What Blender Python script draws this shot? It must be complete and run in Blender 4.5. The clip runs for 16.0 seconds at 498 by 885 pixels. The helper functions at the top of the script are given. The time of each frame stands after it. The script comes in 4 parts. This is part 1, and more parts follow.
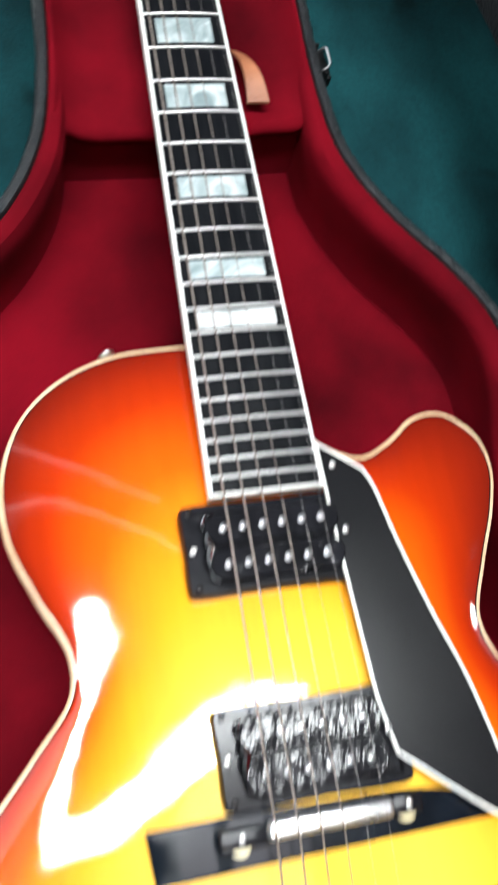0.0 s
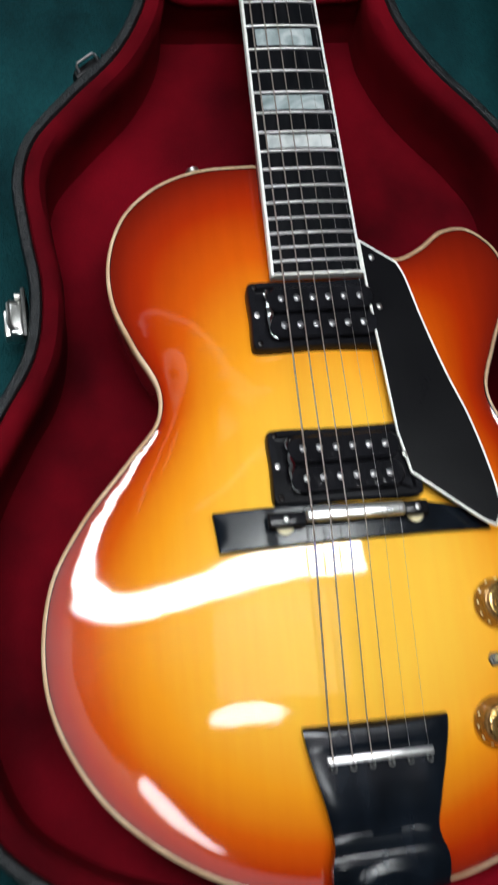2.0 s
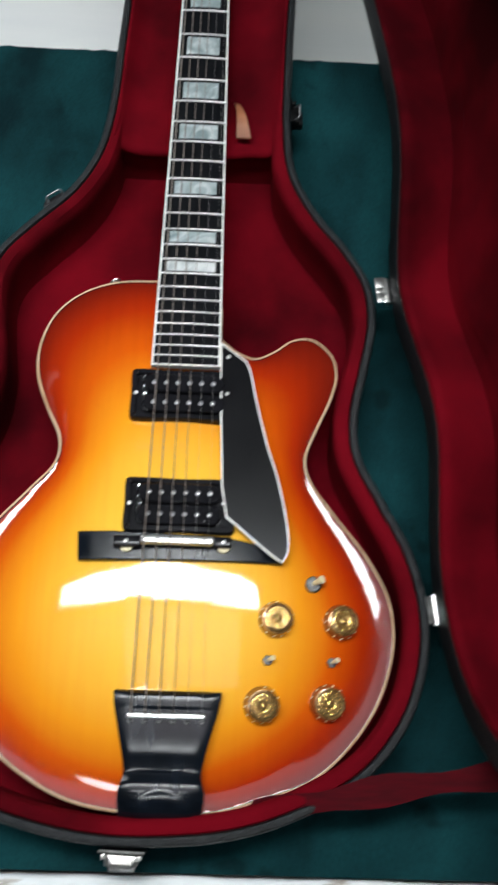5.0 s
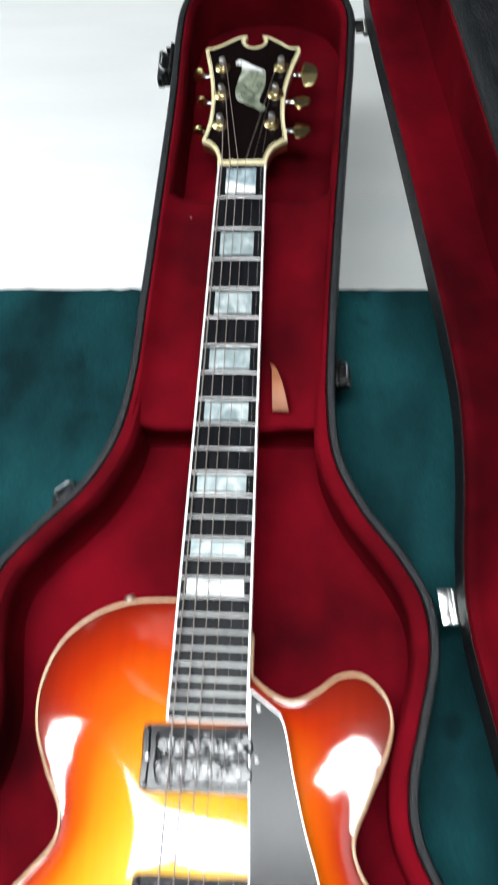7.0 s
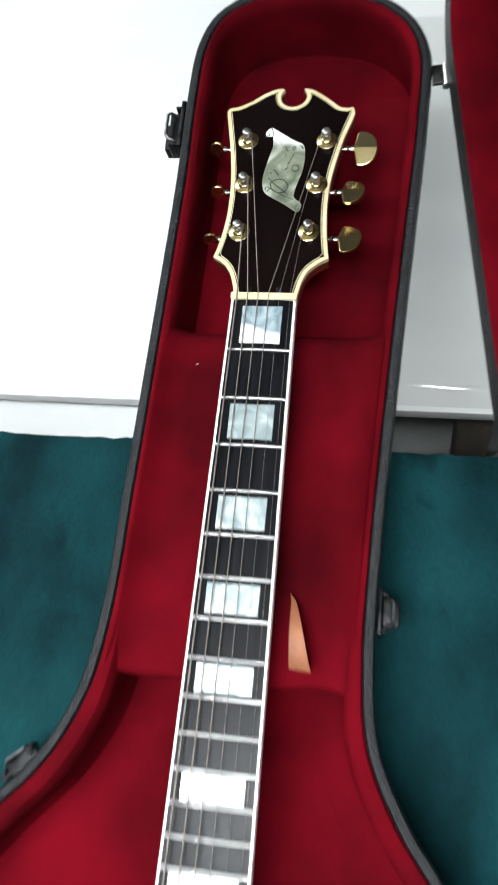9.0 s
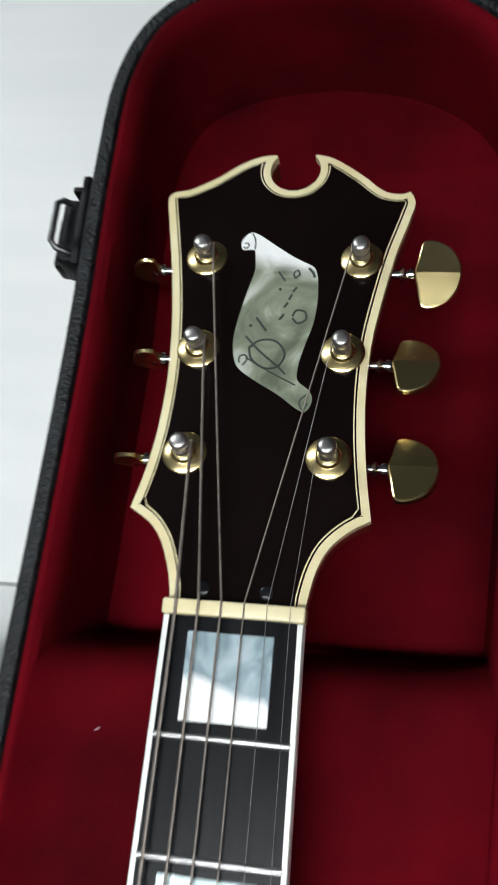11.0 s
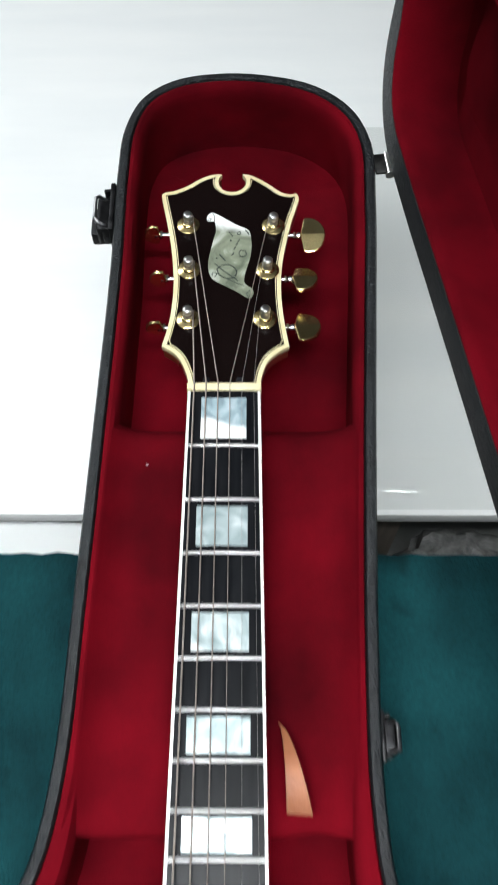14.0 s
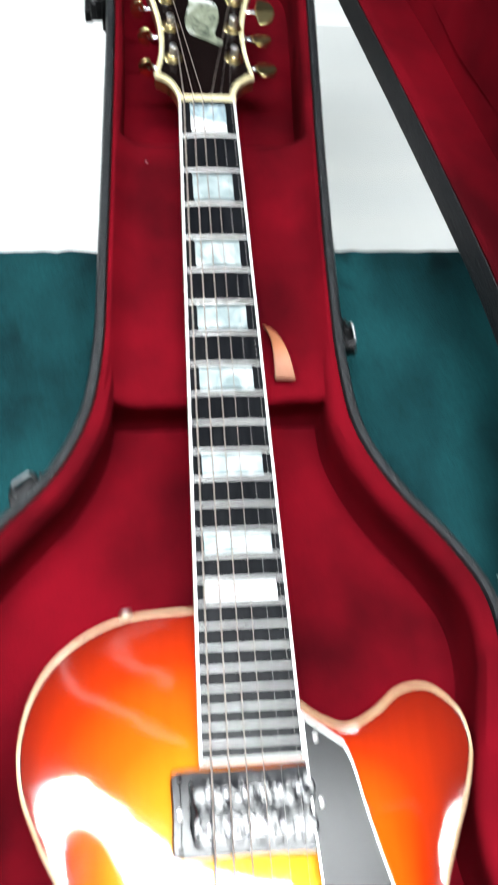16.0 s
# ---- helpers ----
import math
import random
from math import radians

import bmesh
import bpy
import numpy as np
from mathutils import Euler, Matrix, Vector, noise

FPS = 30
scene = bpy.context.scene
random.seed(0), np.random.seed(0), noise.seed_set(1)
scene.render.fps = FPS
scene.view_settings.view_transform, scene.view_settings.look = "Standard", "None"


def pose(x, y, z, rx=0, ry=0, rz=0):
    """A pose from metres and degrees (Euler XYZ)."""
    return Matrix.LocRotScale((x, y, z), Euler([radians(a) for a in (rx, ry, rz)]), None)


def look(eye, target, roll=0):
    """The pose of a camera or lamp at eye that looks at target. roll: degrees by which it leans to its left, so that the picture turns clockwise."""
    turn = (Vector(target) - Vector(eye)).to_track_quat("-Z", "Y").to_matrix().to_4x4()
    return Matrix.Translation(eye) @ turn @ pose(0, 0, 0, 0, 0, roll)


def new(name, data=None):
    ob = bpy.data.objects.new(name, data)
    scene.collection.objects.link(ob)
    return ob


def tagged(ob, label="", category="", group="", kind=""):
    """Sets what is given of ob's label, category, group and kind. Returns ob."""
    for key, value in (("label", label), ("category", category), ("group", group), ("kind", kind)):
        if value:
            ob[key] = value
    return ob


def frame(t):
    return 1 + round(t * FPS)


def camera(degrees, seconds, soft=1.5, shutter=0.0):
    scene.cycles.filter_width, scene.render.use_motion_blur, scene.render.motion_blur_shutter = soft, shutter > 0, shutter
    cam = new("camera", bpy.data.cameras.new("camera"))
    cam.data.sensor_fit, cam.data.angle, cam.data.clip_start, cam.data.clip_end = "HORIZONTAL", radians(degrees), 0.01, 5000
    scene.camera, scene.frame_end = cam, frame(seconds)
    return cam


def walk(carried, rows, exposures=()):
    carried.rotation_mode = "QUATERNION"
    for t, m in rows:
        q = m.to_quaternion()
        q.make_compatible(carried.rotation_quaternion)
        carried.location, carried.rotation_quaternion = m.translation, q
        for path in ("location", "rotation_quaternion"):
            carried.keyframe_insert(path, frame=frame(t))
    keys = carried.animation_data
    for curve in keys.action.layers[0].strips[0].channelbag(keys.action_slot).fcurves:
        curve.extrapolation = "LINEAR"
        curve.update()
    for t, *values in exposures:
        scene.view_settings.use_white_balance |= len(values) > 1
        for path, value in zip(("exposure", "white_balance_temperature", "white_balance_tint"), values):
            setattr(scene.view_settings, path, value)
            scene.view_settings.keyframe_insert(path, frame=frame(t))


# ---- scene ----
cam = camera(30.1, 16.0, soft=1.9, shutter=1.1)
PATH = [
    (0, (-0.104, 0.026, 0.581), (0.329, 0.671, -1.262), 26.0),
    (0.5, (-0.108, -0.028, 0.619), (0.239, 0.635, -1.236), 20.9),
    (0.7, (-0.109, -0.042, 0.634), (0.223, 0.59, -1.235), 21.4),
    (1, (-0.12, -0.067, 0.629), (0.224, 0.573, -1.234), 22.3),
    (1.5, (-0.117, -0.094, 0.635), (0.173, 0.515, -1.248), 20.5),
    (2, (-0.129, -0.113, 0.655), (0.157, 0.482, -1.233), 20.5),
    (2.5, (-0.124, -0.161, 0.678), (0.151, 0.414, -1.218), 19.5),
    (3, (-0.13, -0.187, 0.722), (0.127, 0.404, -1.172), 18.2),
    (3.4, (-0.106, -0.176, 0.767), (0.153, 0.413, -1.126), 20.0),
    (3.5, (-0.104, -0.175, 0.771), (0.154, 0.416, -1.122), 19.9),
    (3.6, (-0.094, -0.181, 0.775), (0.132, 0.430, -1.116), 17.0),
    (3.8, (-0.038, -0.178, 0.796), (0.037, 0.453, -1.1), 5.2),
    (4, (0.011, -0.178, 0.811), (-0.004, 0.498, -1.071), -1.7),
    (4.2, (-0.004, -0.185, 0.826), (0.062, 0.493, -1.054), 6.2),
    (6.3, (0.12, -0.047, 0.874), (0.001, 0.665, -0.991), -7.2),
    (6.5, (0.108, 0.013, 0.866), (-0.06, 0.708, -1.002), -11.4),
    (7, (0.082, 0.074, 0.819), (-0.092, 0.862, -1.011), -10.6),
    (7.5, (0.078, 0.152, 0.795), (-0.13, 0.968, -1.018), -11.5),
    (8, (0.113, 0.22, 0.766), (-0.238, 1.093, -1.0), -16.2),
    (8.2, (0.133, 0.252, 0.767), (-0.262, 1.036, -1.03), -21.8),
    (10.3, (0.067, 0.55, 0.501), (-0.302, 1.014, -1.409), -34.3),
    (10.5, (0.069, 0.576, 0.473), (-0.356, 1.076, -1.416), -35.5),
    (11, (0.055, 0.596, 0.439), (-0.317, 1.189, -1.434), -28.0),
    (11.5, (0.046, 0.605, 0.39), (-0.255, 1.211, -1.492), -21.2),
    (12, (0.049, 0.61, 0.371), (-0.268, 1.226, -1.505), -22.3),
    (12.5, (0.051, 0.612, 0.381), (-0.263, 1.249, -1.489), -21.4),
    (13, (0.056, 0.598, 0.42), (-0.265, 1.269, -1.437), -22.8),
    (13.3, (0.032, 0.537, 0.509), (-0.113, 1.26, -1.348), -9.9),
    (13.5, (0.02, 0.475, 0.551), (-0.041, 1.249, -1.292), -3.9),
    (13.6, (0.017, 0.442, 0.593), (0.012, 1.18, -1.266), -1.4),
    (14, (0.019, 0.38, 0.653), (0.004, 1.178, -1.181), -0.9),
    (14.5, (0.024, 0.305, 0.688), (-0.031, 1.115, -1.139), -3.8),
    (15, (0.022, 0.201, 0.702), (-0.02, 1.008, -1.127), -4.0),
    (15.3, (-0.013, 0.168, 0.701), (-0.003, 1.02, -1.108), 0.2),
    (15.5, (-0.034, 0.144, 0.689), (0.082, 0.998, -1.115), 5.5),
    (16, (-0.054, 0.086, 0.68), (0.171, 0.952, -1.109), 11.7),
    (16.2, (-0.066, 0.050, 0.674), (0.22, 0.918, -1.107), 15.0),
]
walk(cam, [(t, look(eye, target, roll)) for t, eye, target, roll in PATH],
     [(0, -0.05), (0.5, -0.38), (1.0, -0.80), (1.5, -1.03), (2.5, -1.28), (3.5, -1.35), (4.2, -1.33), (6.3, -0.46), (7, -0.35), (8, -0.02), (8.2, 0.0), (10.3, -0.60), (11, -0.76),
      (12, -1.20), (13, -1.05), (13.6, -0.43), (14, -0.24), (15, 0.10), (16, 0.33)])


# ---- light ----
world = bpy.data.worlds.new("world")
scene.world = world
world.use_nodes = True
world.node_tree.nodes["Background"].inputs[0].default_value = (0.75, 0.85, 1.0, 1)
world.node_tree.nodes["Background"].inputs[1].default_value = 0.15


def area(name, place, target, sx, sy, watts, colour, spread=180):
    lamp = bpy.data.lights.new(name, "AREA")
    lamp.shape, lamp.size, lamp.size_y, lamp.energy, lamp.color = "RECTANGLE" if sy < 0.15 or sx > 0.5 else "ELLIPSE", sx, sy, watts, colour
    lamp.spread = radians(spread)
    ob = new(name, lamp)
    ob.matrix_world = look(place, target)
    return ob


TUBE_Y, TUBE_Z = 0.146, 1.66
COOL = (0.93, 0.98, 1.0)
# x, y, length, width, watts: the tube over the bench, a fill lamp added on the right, one added to brighten the white
# table, a short lamp in front, two thin dim strips added for faint arcs in the lacquer
LAMPS = ((-0.155, TUBE_Y, 1.21, 0.15, 19.2), (1.35, TUBE_Y, 0.60, 0.11, 10), (-1.50, 1.90, 0.90, 0.11, 44), (-0.14, -0.51, 0.36, 0.15, 6),
         (-0.25, 0.56, 0.50, 0.022, 0.10), (-0.25, 0.72, 0.50, 0.022, 0.085))
for lx, ly, sx, sy, watts in LAMPS:
    area("overhead_light", (lx, ly, TUBE_Z), (lx, ly, 0), sx, sy, watts, COOL, 100 if sx > 1 else 180)
# an added lamp on the side of the bench's front, much dimmer than the tube, for the pinkish haze mirrored in the
# lacquer
area("haze_light", (0.02, -0.19, TUBE_Z), (0.02, -0.19, 0), 0.60, 0.46, 2.5, (1.0, 0.90, 1.0))
# a lamp added beside the long fitting, aimed up: the ceiling on the side of the bench's front glows in the lacquer
area("up_light", (-0.134, TUBE_Y - 0.115, TUBE_Z + 0.03), (-0.134, TUBE_Y - 0.115, 3), 1.10, 0.05, 10, COOL)

# ---- materials ----


def nodes_of(name):
    m = bpy.data.materials.new(name)
    m.use_nodes = True
    return m, m.node_tree, m.node_tree.nodes["Principled BSDF"]


def make(name, dark, light, rough=0.5, metal=0.0, scale=40.0, detail=4.0, bump=0.0, bump_scale=None,
         coat=0.0, coat_rough=0.03, stretch=(1, 1, 1), rough_var=0.08, sheen=0.0, ior=1.5, spec=0.5, fine=0.0, fine_scale=900.0, cut=(0.3, 0.7), spots=0.0):
    """A surface whose colour drifts between two tones, with grain, uneven gloss and relief."""
    m, tree, bsdf = nodes_of(name)
    add = tree.nodes.new
    co = add("ShaderNodeTexCoord")
    mp = add("ShaderNodeMapping")
    mp.inputs["Scale"].default_value = stretch
    tree.links.new(co.outputs["Object"], mp.inputs[0])
    n1 = add("ShaderNodeTexNoise")
    n1.inputs["Scale"].default_value, n1.inputs["Detail"].default_value = scale, detail
    tree.links.new(mp.outputs[0], n1.inputs["Vector"])
    ramp = add("ShaderNodeValToRGB")
    ramp.color_ramp.elements[0].position, ramp.color_ramp.elements[1].position = cut
    ramp.color_ramp.elements[0].color, ramp.color_ramp.elements[1].color = (*dark, 1), (*light, 1)
    tree.links.new(n1.outputs[0], ramp.inputs[0])
    last = ramp.outputs[0]
    n2 = add("ShaderNodeTexNoise")
    n2.inputs["Scale"].default_value, n2.inputs["Detail"].default_value = fine_scale, 3.0
    tree.links.new(mp.outputs[0], n2.inputs["Vector"])
    if fine:
        mix = add("ShaderNodeMix")
        mix.data_type, mix.blend_type = "RGBA", "OVERLAY"
        mix.inputs[0].default_value = fine
        tree.links.new(last, mix.inputs[6])
        tree.links.new(n2.outputs[0], mix.inputs[7])
        last = mix.outputs[2]
    if spots:
        n4 = add("ShaderNodeTexNoise")
        n4.inputs["Scale"].default_value, n4.inputs["Detail"].default_value = spots, 2.5
        tree.links.new(co.outputs["Object"], n4.inputs["Vector"])
        stain = add("ShaderNodeMapRange")
        stain.inputs[1].default_value, stain.inputs[2].default_value = 0.63, 0.72
        stain.inputs[3].default_value, stain.inputs[4].default_value = 0.0, 0.7
        tree.links.new(n4.outputs[0], stain.inputs[0])
        soil = add("ShaderNodeMix")
        soil.data_type = "RGBA"
        soil.inputs[7].default_value = (dark[0] * 0.5, dark[1] * 0.5, dark[2] * 0.5, 1)
        tree.links.new(stain.outputs[0], soil.inputs[0])
        tree.links.new(last, soil.inputs[6])
        last = soil.outputs[2]
    tree.links.new(last, bsdf.inputs["Base Color"])
    mr = add("ShaderNodeMapRange")
    mr.inputs[3].default_value, mr.inputs[4].default_value = max(0.02, rough - rough_var), min(1, rough + rough_var)
    tree.links.new(n1.outputs[0], mr.inputs[0])
    tree.links.new(mr.outputs[0], bsdf.inputs["Roughness"])
    bsdf.inputs["Metallic"].default_value = metal
    bsdf.inputs["IOR"].default_value = ior
    bsdf.inputs["Specular IOR Level"].default_value = spec
    bsdf.inputs["Coat Weight"].default_value, bsdf.inputs["Coat Roughness"].default_value = coat, coat_rough
    if sheen:
        bsdf.inputs["Sheen Weight"].default_value, bsdf.inputs["Sheen Roughness"].default_value = sheen, 0.4
        bsdf.inputs["Sheen Tint"].default_value = (*light, 1)
    if bump:
        n3 = add("ShaderNodeTexNoise")
        n3.inputs["Scale"].default_value, n3.inputs["Detail"].default_value = bump_scale or fine_scale, 3.0
        tree.links.new(mp.outputs[0], n3.inputs["Vector"])
        b = add("ShaderNodeBump")
        b.inputs["Strength"].default_value, b.inputs["Distance"].default_value = bump, 0.002
        tree.links.new(n3.outputs[0], b.inputs["Height"])
        tree.links.new(b.outputs[0], bsdf.inputs["Normal"])
    return m


def sunburst():
    """Lacquered maple top: amber centre running out to red and brown at the rim, by the paint's own width."""
    m, tree, bsdf = nodes_of("sunburst_lacquer")
    add = tree.nodes.new
    at = add("ShaderNodeAttribute")
    at.attribute_name = "burst"
    co = add("ShaderNodeTexCoord")
    n1 = add("ShaderNodeTexNoise")
    n1.inputs["Scale"].default_value, n1.inputs["Detail"].default_value = 9, 4
    tree.links.new(co.outputs["Object"], n1.inputs["Vector"])
    ma = add("ShaderNodeMath")
    ma.operation = "MULTIPLY_ADD"
    ma.inputs[1].default_value, ma.inputs[2].default_value = 0.10, -0.05
    tree.links.new(n1.outputs[0], ma.inputs[0])
    ad = add("ShaderNodeMath")
    tree.links.new(at.outputs["Fac"], ad.inputs[0])
    tree.links.new(ma.outputs[0], ad.inputs[1])
    ramp = add("ShaderNodeValToRGB")
    stops = [(0.0, (0.10, 0.006, 0.003)), (0.10, (0.20, 0.011, 0.003)), (0.25, (0.37, 0.023, 0.002)),
             (0.44, (0.60, 0.090, 0.003)), (0.66, (0.84, 0.305, 0.012)), (0.93, (0.96, 0.540, 0.058))]
    el = ramp.color_ramp.elements
    el[0].position, el[0].color = stops[0][0], (*stops[0][1], 1)
    el[1].position, el[1].color = stops[-1][0], (*stops[-1][1], 1)
    for p, c in stops[1:-1]:
        e = el.new(p)
        e.color = (*c, 1)
    tree.links.new(ad.outputs[0], ramp.inputs[0])
    grain = add("ShaderNodeTexNoise")
    grain.inputs["Scale"].default_value, grain.inputs["Detail"].default_value = 3.0, 5
    mp2 = add("ShaderNodeMapping")
    mp2.inputs["Scale"].default_value = (60, 4, 1)
    tree.links.new(co.outputs["Object"], mp2.inputs[0])
    tree.links.new(mp2.outputs[0], grain.inputs["Vector"])
    mix = add("ShaderNodeMix")
    mix.data_type, mix.blend_type = "RGBA", "OVERLAY"
    mix.inputs[0].default_value = 0.09
    tree.links.new(ramp.outputs[0], mix.inputs[6])
    tree.links.new(grain.outputs[0], mix.inputs[7])
    tree.links.new(mix.outputs[2], bsdf.inputs["Base Color"])
    bsdf.inputs["Roughness"].default_value = 0.6
    bsdf.inputs["Specular IOR Level"].default_value = 0.0
    bsdf.inputs["Coat Weight"].default_value, bsdf.inputs["Coat Roughness"].default_value = 1.0, 0.055
    # old hand-rubbed lacquer, sunk a little unevenly
    wave = add("ShaderNodeTexNoise")
    wave.inputs["Scale"].default_value, wave.inputs["Detail"].default_value = 48, 1.5
    tree.links.new(co.outputs["Object"], wave.inputs["Vector"])
    b = add("ShaderNodeBump")
    b.inputs["Strength"].default_value, b.inputs["Distance"].default_value = 1.0, 0.00013
    tree.links.new(wave.outputs[0], b.inputs["Height"])
    tree.links.new(b.outputs[0], bsdf.inputs["Coat Normal"])
    return m


def pearl(name, dark, light, hue, gleam=None):
    """Mother-of-pearl: hard, glossy, with drifting grey and blue-green patches; the last pair: from where to where
    along y a white reflection is painted in.
    """
    m, tree, bsdf = nodes_of(name)
    add = tree.nodes.new
    co = add("ShaderNodeTexCoord")
    info = add("ShaderNodeObjectInfo")
    sh = add("ShaderNodeVectorMath")
    tree.links.new(co.outputs["Object"], sh.inputs[0])
    tree.links.new(info.outputs["Random"], sh.inputs[1])
    w = add("ShaderNodeTexNoise")
    w.inputs["Scale"].default_value, w.inputs["Detail"].default_value, w.inputs["Distortion"].default_value = 55, 3, 1.5
    tree.links.new(sh.outputs[0], w.inputs["Vector"])
    ramp = add("ShaderNodeValToRGB")
    el = ramp.color_ramp.elements
    el[0].position, el[0].color = 0.3, (*dark, 1)
    el[1].position, el[1].color = 0.72, (*light, 1)
    e = el.new(0.52)
    e.color = (*hue, 1)
    tree.links.new(w.outputs[0], ramp.inputs[0])
    last = ramp.outputs[0]
    # the bright part of the reflection, mixed into the pearl's colour
    if gleam:
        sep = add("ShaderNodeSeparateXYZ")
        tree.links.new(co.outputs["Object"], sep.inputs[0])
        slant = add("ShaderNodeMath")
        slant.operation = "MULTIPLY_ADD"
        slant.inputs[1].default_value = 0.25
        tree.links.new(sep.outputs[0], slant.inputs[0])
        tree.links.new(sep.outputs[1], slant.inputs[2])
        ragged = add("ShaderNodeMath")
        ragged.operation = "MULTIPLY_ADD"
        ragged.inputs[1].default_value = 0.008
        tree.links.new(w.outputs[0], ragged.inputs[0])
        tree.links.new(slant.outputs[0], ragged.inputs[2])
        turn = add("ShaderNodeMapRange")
        turn.inputs[1].default_value, turn.inputs[2].default_value = gleam[0] + 0.004, gleam[1] + 0.004
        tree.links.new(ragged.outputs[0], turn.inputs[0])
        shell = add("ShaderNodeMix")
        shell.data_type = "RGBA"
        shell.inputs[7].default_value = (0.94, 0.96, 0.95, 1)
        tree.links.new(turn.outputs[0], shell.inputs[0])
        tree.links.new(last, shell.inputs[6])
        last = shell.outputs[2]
    tree.links.new(last, bsdf.inputs["Base Color"])
    bsdf.inputs["Roughness"].default_value = 0.28
    bsdf.inputs["Metallic"].default_value = 0.08 if gleam else 0.35
    bsdf.inputs["Coat Weight"].default_value, bsdf.inputs["Coat Roughness"].default_value = 0.8, 0.06
    b = add("ShaderNodeBump")
    b.inputs["Strength"].default_value, b.inputs["Distance"].default_value = 0.25, 0.002
    tree.links.new(w.outputs[0], b.inputs["Height"])
    tree.links.new(b.outputs[0], bsdf.inputs["Normal"])
    return m


def clear_film():
    """Thin clear plastic: mostly see-through, with a bright even gloss and a faint grey cast that stands in for shade
    on the table.
    """
    m, tree, bsdf = nodes_of("clear_film")
    add = tree.nodes.new
    see = add("ShaderNodeBsdfTransparent")
    # the grey here puts the table's shade into the film
    see.inputs[0].default_value = (0.87, 0.88, 0.865, 1)
    gloss = add("ShaderNodeBsdfGlossy")
    gloss.inputs["Roughness"].default_value = 0.10
    mix = add("ShaderNodeMixShader")
    mix.inputs[0].default_value = 0.05
    tree.links.new(see.outputs[0], mix.inputs[1])
    tree.links.new(gloss.outputs[0], mix.inputs[2])
    tree.links.new(mix.outputs[0], tree.nodes["Material Output"].inputs[0])
    tree.nodes.remove(bsdf)
    return m


CLEAR = clear_film()
BURST = sunburst()
SIDE = make("side_lacquer", (0.10, 0.008, 0.004), (0.16, 0.014, 0.006), 0.3, coat=1.0, scale=18)
CREAM = make("cream_binding", (0.70, 0.60, 0.34), (0.80, 0.72, 0.46), 0.35, scale=60, coat=0.4, coat_rough=0.1)
BODY_BIND = make("aged_body_binding", (0.55, 0.34, 0.18), (0.72, 0.52, 0.33), 0.35, scale=40, coat=0.3)
WHITE_BIND = make("white_binding", (0.74, 0.74, 0.70), (0.84, 0.84, 0.80), 0.35, scale=50)
EBONY = make("ebony_board", (0.003, 0.0034, 0.0045), (0.008, 0.0085, 0.010), 0.32, scale=30, stretch=(8, 1, 1), fine=0.3, spec=0.11)
BLACK_GLOSS = make("black_gloss_plate", (0.0038, 0.0021, 0.0020), (0.0060, 0.0033, 0.0031), 0.2, scale=20, coat=0.07, coat_rough=0.04, spec=0.12)
BLACK_PLASTIC = make("black_plastic", (0.006, 0.006, 0.007), (0.012, 0.012, 0.015), 0.16, scale=60, spec=0.15, rough_var=0.05)
BOBBIN = make("bobbin_plastic", (0.006, 0.006, 0.007), (0.012, 0.012, 0.015), 0.10, scale=60, spec=0.2, rough_var=0.04, stretch=(1, 0.45, 1), bump=0.35, bump_scale=210)
GUARD = make("guard_plastic", (0.004, 0.004, 0.005), (0.006, 0.006, 0.007), 0.25, scale=25, spec=0.15, fine=0.2, rough_var=0.025)
# the blue tinge is bluish reflected light put into the base colour
EBONY_TAIL = make("ebony_tailpiece", (0.0028, 0.004, 0.006), (0.006, 0.009, 0.014), 0.19, scale=25, stretch=(3, 1, 1), spec=0.32, rough_var=0.05)
FRET = make("nickel_fret", (0.64, 0.64, 0.63), (0.72, 0.72, 0.71), 0.36, 1.0, scale=40, rough_var=0.03)
CHROME = make("chrome", (0.62, 0.63, 0.65), (0.78, 0.79, 0.80), 0.14, 1.0, scale=60)
NICKEL = make("dull_nickel", (0.55, 0.54, 0.52), (0.72, 0.72, 0.70), 0.32, 1.0, scale=90)
STEEL = make("worn_steel", (0.24, 0.24, 0.25), (0.42, 0.42, 0.43), 0.36, 1.0, scale=200)
GOLD = make("gold_plate", (0.80, 0.62, 0.28), (0.90, 0.74, 0.38), 0.24, 1.0, scale=60, rough_var=0.05)
GOLD_KNOB = make("gold_knob", (0.34, 0.20, 0.060), (0.68, 0.45, 0.15), 0.18, 0.8, scale=420, coat=0.8, bump=0.25, bump_scale=500)
KNOB_DARK = make("knob_skirt", (0.13, 0.065, 0.022), (0.38, 0.21, 0.070), 0.18, 0.6, scale=380, coat=1.0, bump=0.3, bump_scale=420)
SADDLE = make("brushed_saddle", (0.72, 0.73, 0.73), (0.86, 0.87, 0.87), 0.3, 0.9, scale=60)
WOUND = make("wound_string", (0.26, 0.215, 0.19), (0.39, 0.34, 0.30), 0.45, 0.9, scale=300)
PLAIN = make("plain_string", (0.31, 0.29, 0.28), (0.43, 0.41, 0.39), 0.4, 0.9, scale=300)
NECK_WOOD = make("neck_lacquer", (0.09, 0.018, 0.008), (0.15, 0.03, 0.012), 0.3, scale=25, stretch=(6, 1, 1), coat=0.8)
PEARL_INLAY = pearl("pearl_block", (0.28, 0.36, 0.37), (0.80, 0.85, 0.85), (0.47, 0.56, 0.57))
PEARL_WHITE = pearl("white_pearl_block", (0.55, 0.60, 0.60), (0.98, 0.98, 0.97), (0.85, 0.89, 0.89))
